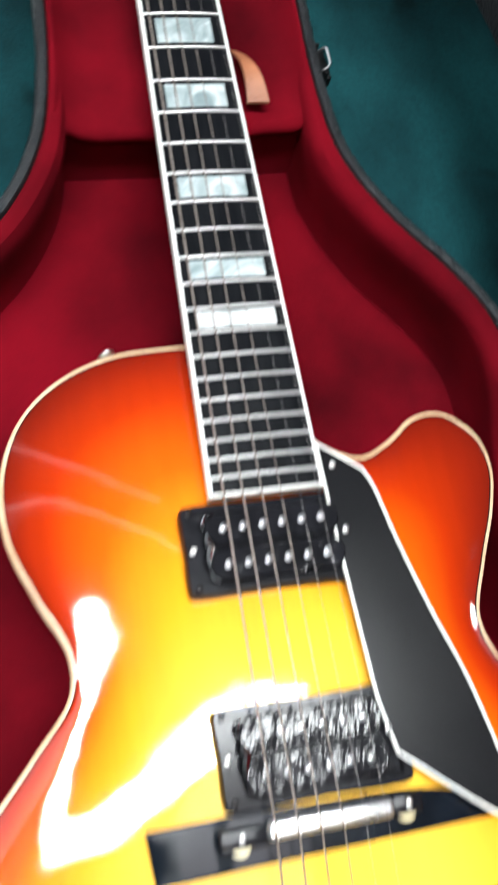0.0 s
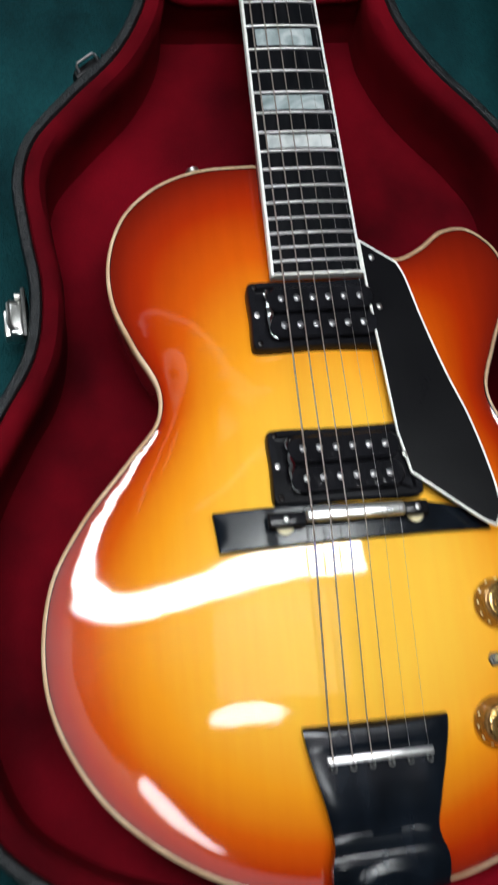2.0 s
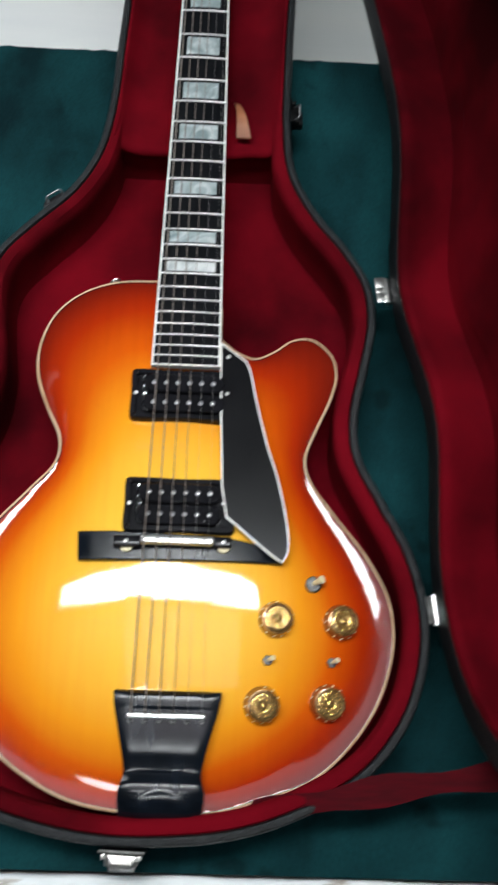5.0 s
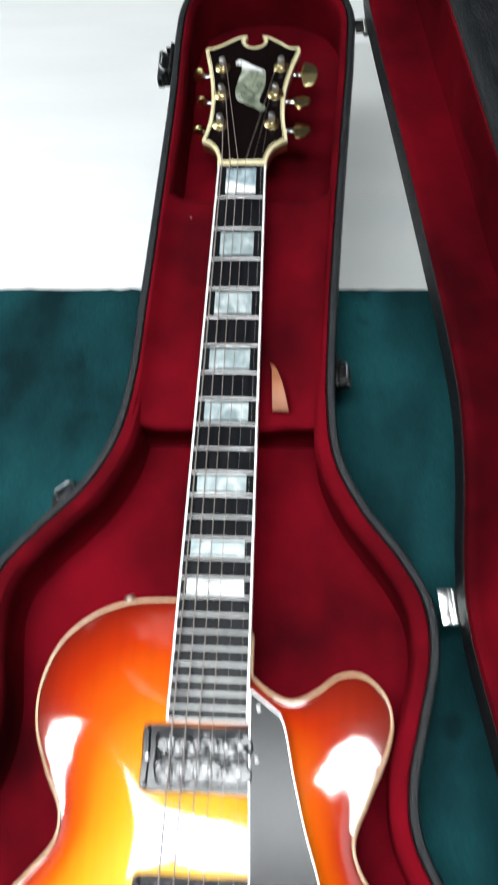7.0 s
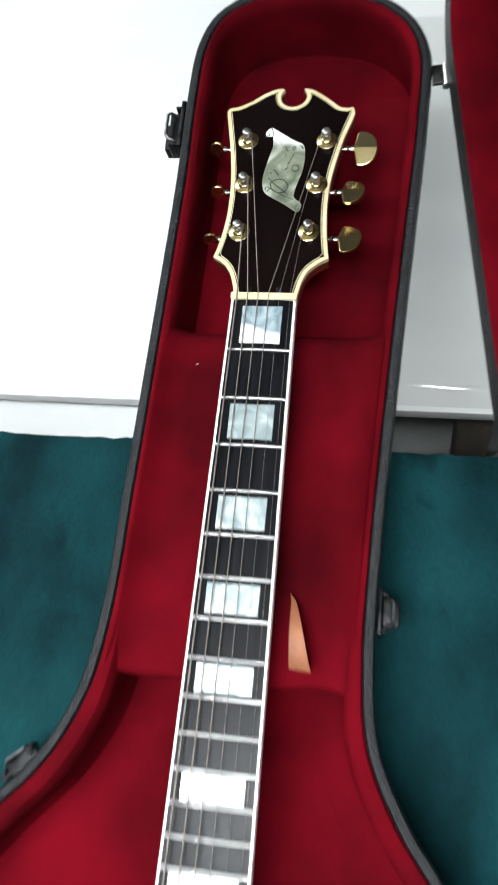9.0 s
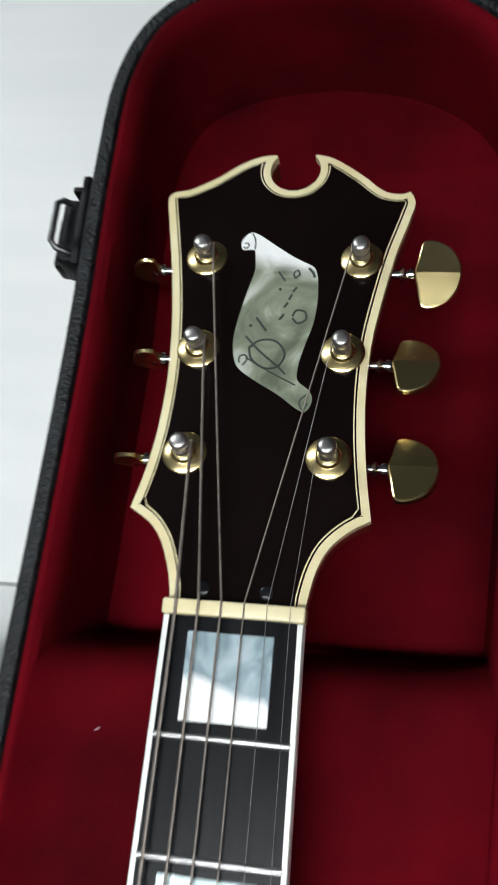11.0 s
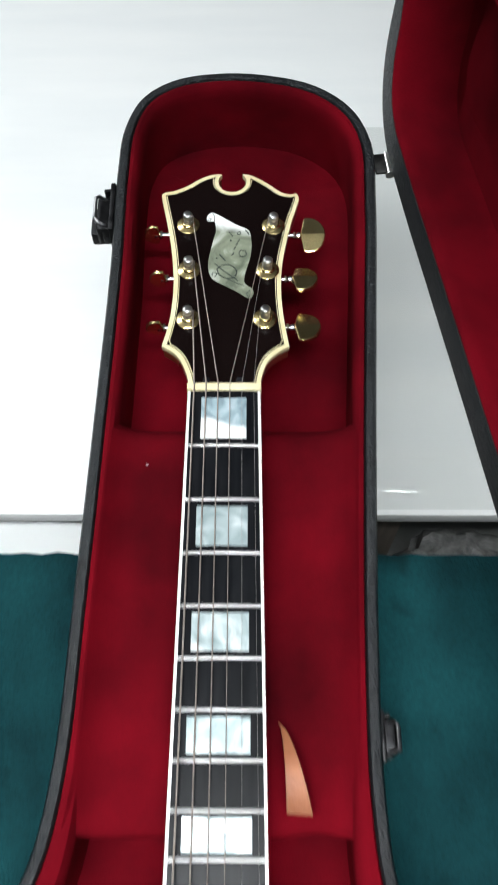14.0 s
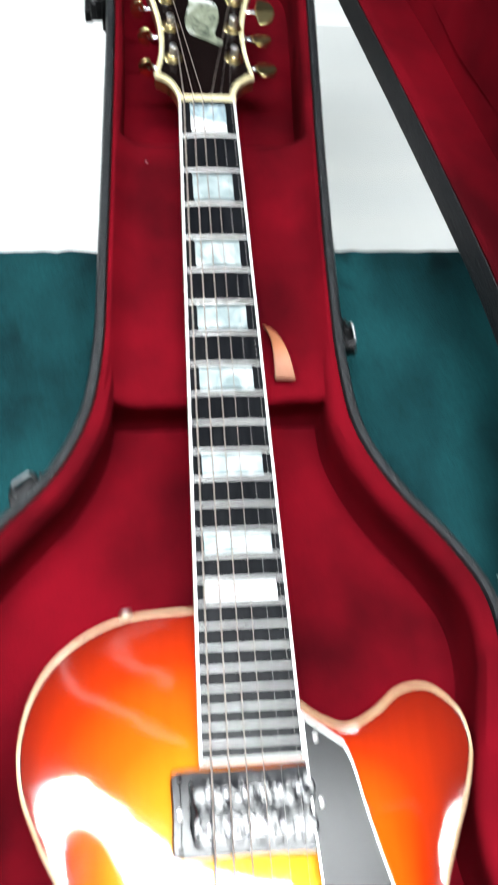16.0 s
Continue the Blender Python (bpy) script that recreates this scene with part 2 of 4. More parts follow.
# the first block and the scroll have a white reflection painted over one part; places along the neck from the guitar's
# origin
PEARL_FIRST = pearl("gleam_pearl_block", (0.14, 0.20, 0.23), (0.50, 0.58, 0.62), (0.30, 0.40, 0.44), (0.4085, 0.4055))
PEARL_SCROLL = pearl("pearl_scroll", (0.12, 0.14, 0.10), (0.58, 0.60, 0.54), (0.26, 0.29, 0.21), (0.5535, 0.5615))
INK = make("engraved_ink", (0.02, 0.03, 0.025), (0.05, 0.06, 0.05), 0.5, scale=80)
VINYL = make("black_case_vinyl", (0.006, 0.007, 0.008), (0.015, 0.016, 0.018), 0.5, scale=60, bump=0.9, bump_scale=420, spec=0.22)
RIM = make("worn_case_edge", (0.004, 0.005, 0.006), (0.014, 0.016, 0.018), 0.42, scale=180, bump=0.7, bump_scale=600, fine=0.45, fine_scale=700, spec=0.32, rough_var=0.14)
LATCH = make("tarnished_latch", (0.04, 0.04, 0.04), (0.13, 0.13, 0.125), 0.48, 1.0, scale=130)
GUNMETAL = make("blackened_latch", (0.010, 0.010, 0.011), (0.045, 0.045, 0.046), 0.5, 1.0, scale=130)
PLUSH = make("red_plush", (0.037, 0.0008, 0.0025), (0.152, 0.0024, 0.0079), 0.9, scale=8, detail=6, bump=0.22, bump_scale=1100, sheen=0.05, fine=0.15, spec=0.04, cut=(0.35, 0.65))
RIBBON = make("maroon_ribbon", (0.040, 0.0010, 0.003), (0.075, 0.0015, 0.005), 0.8, scale=40, stretch=(1, 6, 1), bump=0.3, bump_scale=300, spec=0.1)
LEATHER = make("tan_leather", (0.22, 0.075, 0.032), (0.36, 0.135, 0.062), 0.55, scale=50, bump=0.3, bump_scale=500)
TEAL = make("teal_cloth", (0.0015, 0.0145, 0.0175), (0.0060, 0.047, 0.0525), 0.9, scale=13, stretch=(1, 0.6, 1), detail=6, bump=0.7, bump_scale=600, sheen=0.06, fine=0.35, fine_scale=420, spec=0.1, cut=(0.36, 0.64), spots=23)
WHITE_TABLE = make("white_laminate", (0.86, 0.88, 0.88), (0.92, 0.93, 0.92), 0.42, scale=5, stretch=(0.6, 5, 1), rough_var=0.08, spec=0.3)
# walls out of view, kept dark so that little light bounces back
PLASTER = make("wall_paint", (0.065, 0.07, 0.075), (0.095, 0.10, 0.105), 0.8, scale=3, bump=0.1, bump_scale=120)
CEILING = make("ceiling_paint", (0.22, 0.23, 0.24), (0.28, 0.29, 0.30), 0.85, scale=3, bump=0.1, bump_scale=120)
FLOOR_MAT = make("grey_floor", (0.17, 0.175, 0.17), (0.25, 0.255, 0.25), 0.5, scale=6, fine=0.2)
WORN_WHITE = make("worn_white_paint", (0.24, 0.18, 0.12), (0.74, 0.78, 0.79), 0.45, scale=34, detail=9, stretch=(0.5, 2, 2), bump=0.5, bump_scale=60, fine=0.4, fine_scale=120, cut=(0.33, 0.43))
BLUE_GREY = make("blue_grey_face", (0.16, 0.24, 0.30), (0.30, 0.42, 0.50), 0.4, scale=14, stretch=(0.5, 2, 2), bump=0.4, bump_scale=80)
LEG_WOOD = make("grey_brown_wood", (0.10, 0.085, 0.07), (0.19, 0.16, 0.135), 0.55, scale=20, stretch=(5, 5, 0.6))
GREY_CLOTH = make("speckled_grey_cloth", (0.10, 0.10, 0.10), (0.30, 0.30, 0.29), 0.85, scale=60, bump=0.6, bump_scale=300)
LINT = make("lint", (0.6, 0.5, 0.5), (0.75, 0.7, 0.7), 0.9)
HOUSING = make("lamp_housing", (0.75, 0.75, 0.75), (0.82, 0.82, 0.82), 0.4)

# ---- builders ----
ORIGIN = {}


def thing(name, place, label, category, group="", kind=""):
    ob = new(name)
    ob.empty_display_size = 0.05
    ob.location = place
    ORIGIN[ob.name] = Vector(place)
    return tagged(ob, label, category, group, kind)


def part(name, bm, material, parent=None, label="", smooth=40.0, at=None):
    """Links a bmesh, drawn in the world's metres, as one mesh under a thing or a part; at: the parent's own frame instead."""
    bmesh.ops.recalc_face_normals(bm, faces=bm.faces)
    origin = Vector((0, 0, 0)) if parent is None or at == "local" else ORIGIN[parent.name]
    bmesh.ops.translate(bm, verts=bm.verts, vec=-origin)
    me = bpy.data.meshes.new(name)
    bm.to_mesh(me)
    bm.free()
    me.materials.append(material)
    if smooth:
        me.shade_smooth()
        me.set_sharp_from_angle(angle=radians(smooth))
    ob = new(name, me)
    if parent is not None:
        ob.parent = parent
        ORIGIN[ob.name] = origin
    else:
        ORIGIN[ob.name] = Vector((0, 0, 0))
    if label:
        ob["label"] = label
    return ob


def curve(points, step, closed=True):
    """A smooth line through a few control points, as points about step apart."""
    p = [np.array(q, float) for q in points]
    n = len(p)
    out = []
    for i in range(n if closed else n - 1):
        if closed:
            a, b, c, d = p[i - 1], p[i], p[(i + 1) % n], p[(i + 2) % n]
        else:
            a, b, c, d = p[max(i - 1, 0)], p[i], p[i + 1], p[min(i + 2, n - 1)]
        ta = max(np.linalg.norm(b - a), 1e-6) ** 0.5
        tb = max(np.linalg.norm(c - b), 1e-6) ** 0.5
        tc = max(np.linalg.norm(d - c), 1e-6) ** 0.5
        m1 = (c - b) - tb * ((c - a) / (ta + tb) - (b - a) / ta) if np.linalg.norm(b - a) > 1e-6 else c - b
        m2 = (c - b) + tb * ((d - c) / tc - (d - b) / (tb + tc)) if np.linalg.norm(d - c) > 1e-6 else c - b
        k = max(1, int(round(np.linalg.norm(c - b) / step)))
        for j in range(k):
            s = j / k
            h = (2 * s ** 3 - 3 * s ** 2 + 1) * b + (s ** 3 - 2 * s ** 2 + s) * m1 + (3 * s ** 2 - 2 * s ** 3) * c + (s ** 3 - s ** 2) * m2
            out.append(h)
    if not closed:
        out.append(p[-1])
    return np.array(out)


def inset(line, d):
    """A closed line moved inwards by d."""
    area2 = np.sum(line[:, 0] * np.roll(line[:, 1], -1) - np.roll(line[:, 0], -1) * line[:, 1])
    t = np.roll(line, -1, 0) - np.roll(line, 1, 0)
    t = t / np.maximum(np.linalg.norm(t, axis=1), 1e-9)[:, None]
    nrm = np.stack([-t[:, 1], t[:, 0]], 1) * (1 if area2 > 0 else -1)
    return line + nrm * d


def strip(bm, rings, closed=True):
    """Walls between equal rings of 3D points."""
    loops = [[bm.verts.new(v) for v in r] for r in rings]
    n = len(loops[0])
    for a, b in zip(loops, loops[1:]):
        for i in range(n if closed else n - 1):
            j = (i + 1) % n
            bm.faces.new((a[i], a[j], b[j], b[i]))
    return loops


def flat(line, z):
    return [(x, y, z(x, y) if callable(z) else z) for x, y in line]


def slab(line, z0, z1, bevel=0.0):
    """A flat piece with this outline; a small bevel along its top edge."""
    bm = bmesh.new()
    rings = [flat(line, z0), flat(line, (lambda x, y: z1(x, y) - bevel) if callable(z1) else z1 - bevel)]
    if bevel:
        rings.append(flat(inset(line, bevel), z1))
    loops = strip(bm, rings)
    bm.faces.new(loops[0])
    bm.faces.new(loops[-1])
    return bm


def band(line, width, z0, z1):
    """A strip of this width that follows a closed line on its inside."""
    bm = bmesh.new()
    inner = inset(line, width)
    rings = [flat(line, z0), flat(line, z1), flat(inner, z1), flat(inner, z0), flat(line, z0)]
    strip(bm, rings)
    bmesh.ops.remove_doubles(bm, verts=bm.verts, dist=1e-6)
    return bm


def box(x0, x1, y0, y1, z0, z1, bevel=0.0, seg=2):
    bm = bmesh.new()
    bmesh.ops.create_cube(bm, size=1)
    for v in bm.verts:
        v.co = Vector(((x0 + x1) / 2 + v.co.x * (x1 - x0), (y0 + y1) / 2 + v.co.y * (y1 - y0), (z0 + z1) / 2 + v.co.z * (z1 - z0)))
    if bevel:
        bmesh.ops.bevel(bm, geom=list(bm.edges), offset=bevel, segments=seg, affect="EDGES", profile=0.5)
    return bm


def lathe(profile, place=(0, 0, 0), segments=28, axis=None):
    """A turned piece: (radius, height) pairs round an axis."""
    bm = bmesh.new()
    rings = [[(r * math.cos(2 * math.pi * i / segments), r * math.sin(2 * math.pi * i / segments), h) for i in range(segments)] for r, h in profile]
    loops = strip(bm, rings)
    bm.faces.new(loops[0])
    bm.faces.new(loops[-1])
    if axis is not None:
        bmesh.ops.rotate(bm, verts=bm.verts, cent=(0, 0, 0), matrix=Vector(axis).to_track_quat("Z", "Y").to_matrix())
    bmesh.ops.translate(bm, verts=bm.verts, vec=place)
    return bm


def tube(points, radius, segments=8, closed=False):
    """A round cord along 3D points."""
    bm = bmesh.new()
    pts = [Vector(p) for p in points]
    rings = []
    for i, p in enumerate(pts):
        d = (pts[min(i + 1, len(pts) - 1)] - pts[max(i - 1, 0)]).normalized()
        q = d.to_track_quat("Z", "Y")
        r = radius(i / (len(pts) - 1)) if callable(radius) else radius
        rings.append([p + q @ Vector((r * math.cos(2 * math.pi * k / segments), r * math.sin(2 * math.pi * k / segments), 0)) for k in range(segments)])
    loops = strip(bm, rings)
    bm.faces.new(loops[0])
    bm.faces.new(loops[-1])
    return bm


def join(*bms):
    out = bmesh.new()
    for b in bms:
        me = bpy.data.meshes.new("tmp")
        b.to_mesh(me)
        b.free()
        out.from_mesh(me)
        bpy.data.meshes.remove(me)
    return out


def hill(line, step):
    """A soap-film arch over an outline: points, faces and the film's height (0 at the rim, 1 at the top)."""
    lo, hi = line.min(0) - 2 * step, line.max(0) + 2 * step
    nx, ny = int((hi[0] - lo[0]) / step) + 1, int((hi[1] - lo[1]) / step) + 1
    gx, gy = lo[0] + step * np.arange(nx), lo[1] + step * np.arange(ny)
    X, Y = np.meshgrid(gx, gy, indexing="ij")
    inside = np.zeros(X.shape, bool)
    dist = np.full(X.shape, 9.0)
    for (x0, y0), (x1, y1) in zip(line, np.roll(line, -1, 0)):
        if y0 != y1:
            hit = ((Y < y0) != (Y < y1)) & (X < (x1 - x0) * (Y - y0) / (y1 - y0) + x0)
            inside ^= hit
        ex, ey = x1 - x0, y1 - y0
        k = np.clip(((X - x0) * ex + (Y - y0) * ey) / (ex * ex + ey * ey), 0, 1)
        dist = np.minimum(dist, np.hypot(X - x0 - k * ex, Y - y0 - k * ey))
    u = np.zeros(X.shape)
    for _ in range(4000):
        s = u.copy()
        s[1:-1, 1:-1] = (u[:-2, 1:-1] + u[2:, 1:-1] + u[1:-1, :-2] + u[1:-1, 2:]) / 4 + step * step
        u = np.where(inside, s, 0)
    u /= u.max()
    keep = inside & (dist > 0.45 * step)
    return X, Y, u, dist, keep


from mathutils.geometry import delaunay_2d_cdt

# ---- the room ----
BENCH_Z = 0.075
FLOOR_Z = -0.675
CEIL_Z = 1.90
X0, X1, Y0, Y1 = -2.0, 2.0, -1.7, 2.3


def structure(name, bm, material, label=""):
    ob = part(name, bm, material, smooth=0)
    return tagged(ob, label, name.split("_")[0], kind="structure")


structure("floor", box(X0, X1, Y0, Y1, FLOOR_Z - 0.1, FLOOR_Z), FLOOR_MAT, "pale grey worn floor under the tables")
structure("ceiling", box(X0, X1, Y0, Y1, CEIL_Z, CEIL_Z + 0.1), CEILING, "plain painted ceiling above the bench")
structure("wall_west", box(X0 - 0.12, X0, Y0, Y1, FLOOR_Z, CEIL_Z), PLASTER, "plain unseen wall, kept dark to cut bounced light")
structure("wall_north", box(X0, X1, Y1, Y1 + 0.12, FLOOR_Z, CEIL_Z), PLASTER, "plain unseen wall, kept dark to cut bounced light")
structure("wall_south", box(X0, X1, Y0 - 0.12, Y0, FLOOR_Z, CEIL_Z), PLASTER, "plain unseen wall, kept dark to cut bounced light")
structure("wall_east", box(X1, X1 + 0.12, Y0, Y1, FLOOR_Z, CEIL_Z), PLASTER, "plain unseen wall, kept dark to cut bounced light")
# out-of-view housings for all these lamps, the added ones included
for lx, ly, sx, sy, watts in LAMPS:
    lamp = thing("ceiling_light", (lx, ly, CEIL_Z), "unseen white metal ceiling fitting for a lamp", "lamp", "ceiling lights")
    part("housing", box(lx - sx / 2 - 0.03, lx + sx / 2 + 0.03, ly - sy / 2 - 0.03, ly + sy / 2 + 0.03, TUBE_Z + 0.012, CEIL_Z - 0.001, 0.006), HOUSING, lamp)
    # made-up tray below the added upward lamp
    if sx > 1:
        part("tray", box(lx - 0.56, lx + 0.59, ly - 0.150, ly - sy / 2 - 0.031, TUBE_Z + 0.012, TUBE_Z + 0.022, 0.002), HOUSING, lamp, "narrow open tray added under the upward lamp")

# ---- the bench and its cloth ----
bench = thing("bench", (0, 0.15, FLOOR_Z), "wooden work bench with worn white painted edge", "bench")
part("top_board", box(-0.95, 1.05, -0.245, 0.548, BENCH_Z - 0.045, BENCH_Z - 0.006, 0.002), LEG_WOOD, bench)
bm = box(-0.95, 1.05, -0.2700, -0.2465, BENCH_Z - 0.045, BENCH_Z + 0.001, 0.003, 3)
bmesh.ops.subdivide_edges(bm, edges=[e for e in bm.edges if abs(e.verts[0].co.x - e.verts[1].co.x) > 1], cuts=160)
for v in bm.verts:
    n = noise.noise(Vector((v.co.x * 22, v.co.y * 60, v.co.z * 60)))
    v.co.y += 0.0016 * n
    v.co.z += 0.0010 * noise.noise(Vector((v.co.x * 35, v.co.y * 50, 7)))
part("edge_plank", bm, WORN_WHITE, bench, "chipped white painted edge board")
bm = box(-0.95, 1.05, -0.2800, -0.2715, BENCH_Z - 0.42, BENCH_Z - 0.009, 0.0015)
part("front_rail", bm, BLUE_GREY, bench, "blue-grey front rail")
for x in (-0.90, 1.00):
    for y in (-0.21, 0.50):
        part("leg", box(x - 0.03, x + 0.03, y - 0.03, y + 0.03, FLOOR_Z, BENCH_Z - 0.046, 0.003), LEG_WOOD, bench)

bm = bmesh.new()
NX, NY = 200, 90
rows = []
for top in (1, 0):
    grid = []
    for j in range(NY + 1):
        line = []
        for i in range(NX + 1):
            x, y = -0.95 + 2.0 * i / NX, -0.244 + 0.797 * j / NY
            z = BENCH_Z + 0.0012 * noise.noise(Vector((x * 7, y * 7, 0))) + 0.0006 * noise.noise(Vector((x * 30, y * 30, 3)))
            if j == NY:
                y += 0.0022 * noise.noise(Vector((x * 140, 0, 0)))
                z -= 0.0015
            line.append(bm.verts.new((x, y, z if top else BENCH_Z - 0.0055)))
        grid.append(line)
        if not top and j not in (0, NY):
            for v in line[1:-1]:
                bm.verts.remove(v)
    rows.append(grid)
top, low = rows
for j in range(NY):
    for i in range(NX):
        bm.faces.new((top[j][i], top[j][i + 1], top[j + 1][i + 1], top[j + 1][i]))
for j in (0, NY):
    for i in range(NX):
        bm.faces.new((top[j][i], top[j][i + 1], low[j][i + 1], low[j][i]))
for i in (0, NX):
    for j in range(NY):
        bm.faces.new((top[j][i], top[j + 1][i], low[j + 1][i], low[j][i]))
cloth = part("bench_cloth", bm, TEAL)
tagged(cloth, "dark teal felt cloth spread over the bench", "cloth")

# ---- the white table beyond the bench ----
TZ = -0.24
white = thing("low_table", (0, 1.3, FLOOR_Z), "low white laminate table beyond the bench", "table")
part("tabletop", box(-1.35, 0.95, 0.688, 1.95, TZ - 0.022, TZ, 0.002), WHITE_TABLE, white)
part("shelf", box(-1.30, -0.045, 0.535, 0.760, -0.335, -0.315, 0.002), WHITE_TABLE, white, "white lower shelf board")
for x in (-1.25, 0.165, 0.85):
    part("leg", box(x - 0.022, x + 0.022, 0.72, 0.765, FLOOR_Z, TZ - 0.023, 0.003), LEG_WOOD, white)
part("leg", box(0.11, 0.135, 1.75, 1.80, FLOOR_Z, TZ - 0.023, 0.003), LEG_WOOD, white)
bm = bmesh.new()
bmesh.ops.create_icosphere(bm, subdivisions=4, radius=1)
for v in bm.verts:
    n = noise.fractal(v.co * 2.4, 0.8, 2.1, 4)
    k = 1 + 0.28 * n
    v.co = Vector((0.285 + 0.085 * v.co.x * k, 0.70 + 0.075 * v.co.y * k, max(FLOOR_Z, FLOOR_Z + 0.09 + 0.11 * v.co.z * k)))
bag = part("crumpled_cloth", bm, GREY_CLOTH)
tagged(bag, "crumpled speckled grey cloth lying on the floor", "cloth")

def plastic_sheet():
    """A clear sheet with soft cross ripples and a few sharp creases, lying on the low table."""
    bm = bmesh.new()
    nx, ny = 44, 390
    grid = []
    for j in range(ny + 1):
        line = []
        for i in range(nx + 1):
            x, y = 0.060 + 0.44 * i / nx, 0.692 + 0.495 * j / ny
            slant = y + 0.05 * (x - 0.2)
            z = 0.0012 * noise.noise(Vector((x * 3, slant * 26, 1))) + 0.0004 * noise.noise(Vector((x * 9, slant * 70, 4)))
            for c, wide in ((0.712, 0.16), (0.745, 0.10), (0.772, 0.06), (0.806, 0.08), (0.862, 0.10)):
                z += 0.0013 * math.exp(-((slant - c) / 0.003) ** 2) * max(0, 1 - ((x - 0.13) / wide) ** 2)
            line.append(bm.verts.new((x, y, TZ + 0.0062 + z)))
        grid.append(line)
    for j in range(ny):
        for i in range(nx):
            bm.faces.new((grid[j][i], grid[j][i + 1], grid[j + 1][i + 1], grid[j + 1][i]))
    return bm


film_sheet = part("plastic_sheet", plastic_sheet(), CLEAR, smooth=180)
film_sheet.visible_shadow = False
tagged(film_sheet, "clear rippled plastic sheet lying on the white table", "plastic sheet")

# ---- the guitar case ----
CASE_RIM, CASE_FLOOR = 0.145, 0.080
CASE_LEFT = [(-0.008, 0.894), (-0.0415, 0.887), (-0.0625, 0.871), (-0.0735, 0.845), (-0.0765, 0.8), (-0.0765, 0.73), (-0.0795, 0.62),
             (-0.0835, 0.5), (-0.0872, 0.417), (-0.0957, 0.370), (-0.1155, 0.330), (-0.149, 0.2928), (-0.1735, 0.261), (-0.1815, 0.233),
             (-0.1785, 0.192), (-0.1735, 0.152), (-0.1785, 0.113), (-0.1975, 0.077), (-0.2195, 0.032), (-0.2305, -0.023), (-0.2315, -0.068),
             (-0.2235, -0.1156), (-0.2055, -0.1556), (-0.1695, -0.1856)]
CASE_RIGHT = [(-0.1125, -0.2086), (-0.0525, -0.2206), (0, -0.2215), (0.0598, -0.214), (0.1118, -0.195), (0.1538, -0.168), (0.1838, -0.128),
              (0.1978, -0.082), (0.1983, -0.042), (0.1878, 0), (0.1648, 0.045), (0.1478, 0.081), (0.1458, 0.113), (0.1548, 0.158),
              (0.1628, 0.203), (0.1588, 0.241), (0.1414, 0.2743), (0.1106, 0.3162), (0.0918, 0.3558), (0.0861, 0.403), (0.0863, 0.473),
              (0.0908, 0.593), (0.0958, 0.693), (0.0998, 0.778), (0.0988, 0.833), (0.0868, 0.861), (0.0618, 0.882), (0.028, 0.892)]
OUT = curve(CASE_LEFT + CASE_RIGHT, 0.008)
case = thing("guitar_case", (0, 0.2, BENCH_Z), "open black hard guitar case lined with red plush", "guitar case")


def case_shell(base, rim, up):
    """The outer tray: a rounded bottom edge, a straight wall and a lip. up = 1: opens upwards."""
    bm = bmesh.new()
    rings = []
    for k in range(5):
        a = math.pi / 2 * k / 4
        rings.append(flat(inset(OUT, 0.003 + 0.014 * (1 - math.sin(a))), base + up * 0.014 * (1 - math.cos(a))))
    rings.append(flat(inset(OUT, 0.002), rim - up * 0.012))
    loops = strip(bm, rings)
    bm.faces.new(loops[0])
    return bm


def flange(wide):
    """How much broader the bound edge is, all along the outline: on the hinge's side alone."""
    return wide * np.clip((OUT[:, :1] + 0.02) / 0.06, 0, 1)


def case_rim(rim, up, wide=0.0):
    """The bound edge: a rounded band that stands a little proud of the wall."""
    bm = bmesh.new()
    wide = flange(wide)
    prof = [(0.0022, -0.0125), (0.0, -0.0115), (-0.0004, -0.004), (0.0010, -0.0008), (0.0032, 0.0), (0.0060 + wide, -0.0006), (0.0072 + wide, -0.003), (0.0074 + wide, -0.009)]
    strip(bm, [flat(inset(OUT, d), rim + up * h) for d, h in prof])
    return bm


part("shell", case_shell(BENCH_Z + 0.001, CASE_RIM, 1), VINYL, case, "black grained vinyl shell")
part("edge_band", case_rim(CASE_RIM, 1), RIM, case, "worn grey-black bound edge")


def lining(rim, floor, up, seed, pad, wide=0.0):
    """The plush wall: from the lip it swells inwards and runs down to the floor."""
    bm = bmesh.new()
    prof = [(0.0072, -0.003), (0.0085, -0.0008), (0.0125, -0.0003), (0.0168, -0.0018), (0.0194, -0.0058), (0.0200, -0.0110), (0.0186, -0.0200), (0.0168, -0.036), (0.0162, -0.0500), (0.0180, -0.0572), (0.044, -0.0580)]
    span = abs(rim - floor)
    wide = flange(wide)
    base = inset(OUT, 0.0072 + wide)
    rings = []
    for i, (d, h) in enumerate(prof):
        ring = []
        z = rim + up * h * span / 0.058
        for (x, y), (bx, by) in zip(inset(OUT, d + wide * (1 - i / 10)), base):
            # the padding is thinner along the neck and the head
            k = 1.0 if i > 9 else 1.0 - 0.45 * min(max((y - 0.36) / 0.08, 0), 1)
            x, y = bx + (x - bx) * k, by + (y - by) * k
            w = pad * noise.noise(Vector((x * 14, y * 14, seed + h * 20))) if i > 3 else 0
            ring.append((x, y, z + w * 0.6 * (1 if i < len(prof) - 1 else 0)))
        rings.append(ring)
    strip(bm, rings)
    return bm


part("side_lining", lining(CASE_RIM, CASE_FLOOR, 1, 1.0, 0.005), PLUSH, case, "red plush side padding")


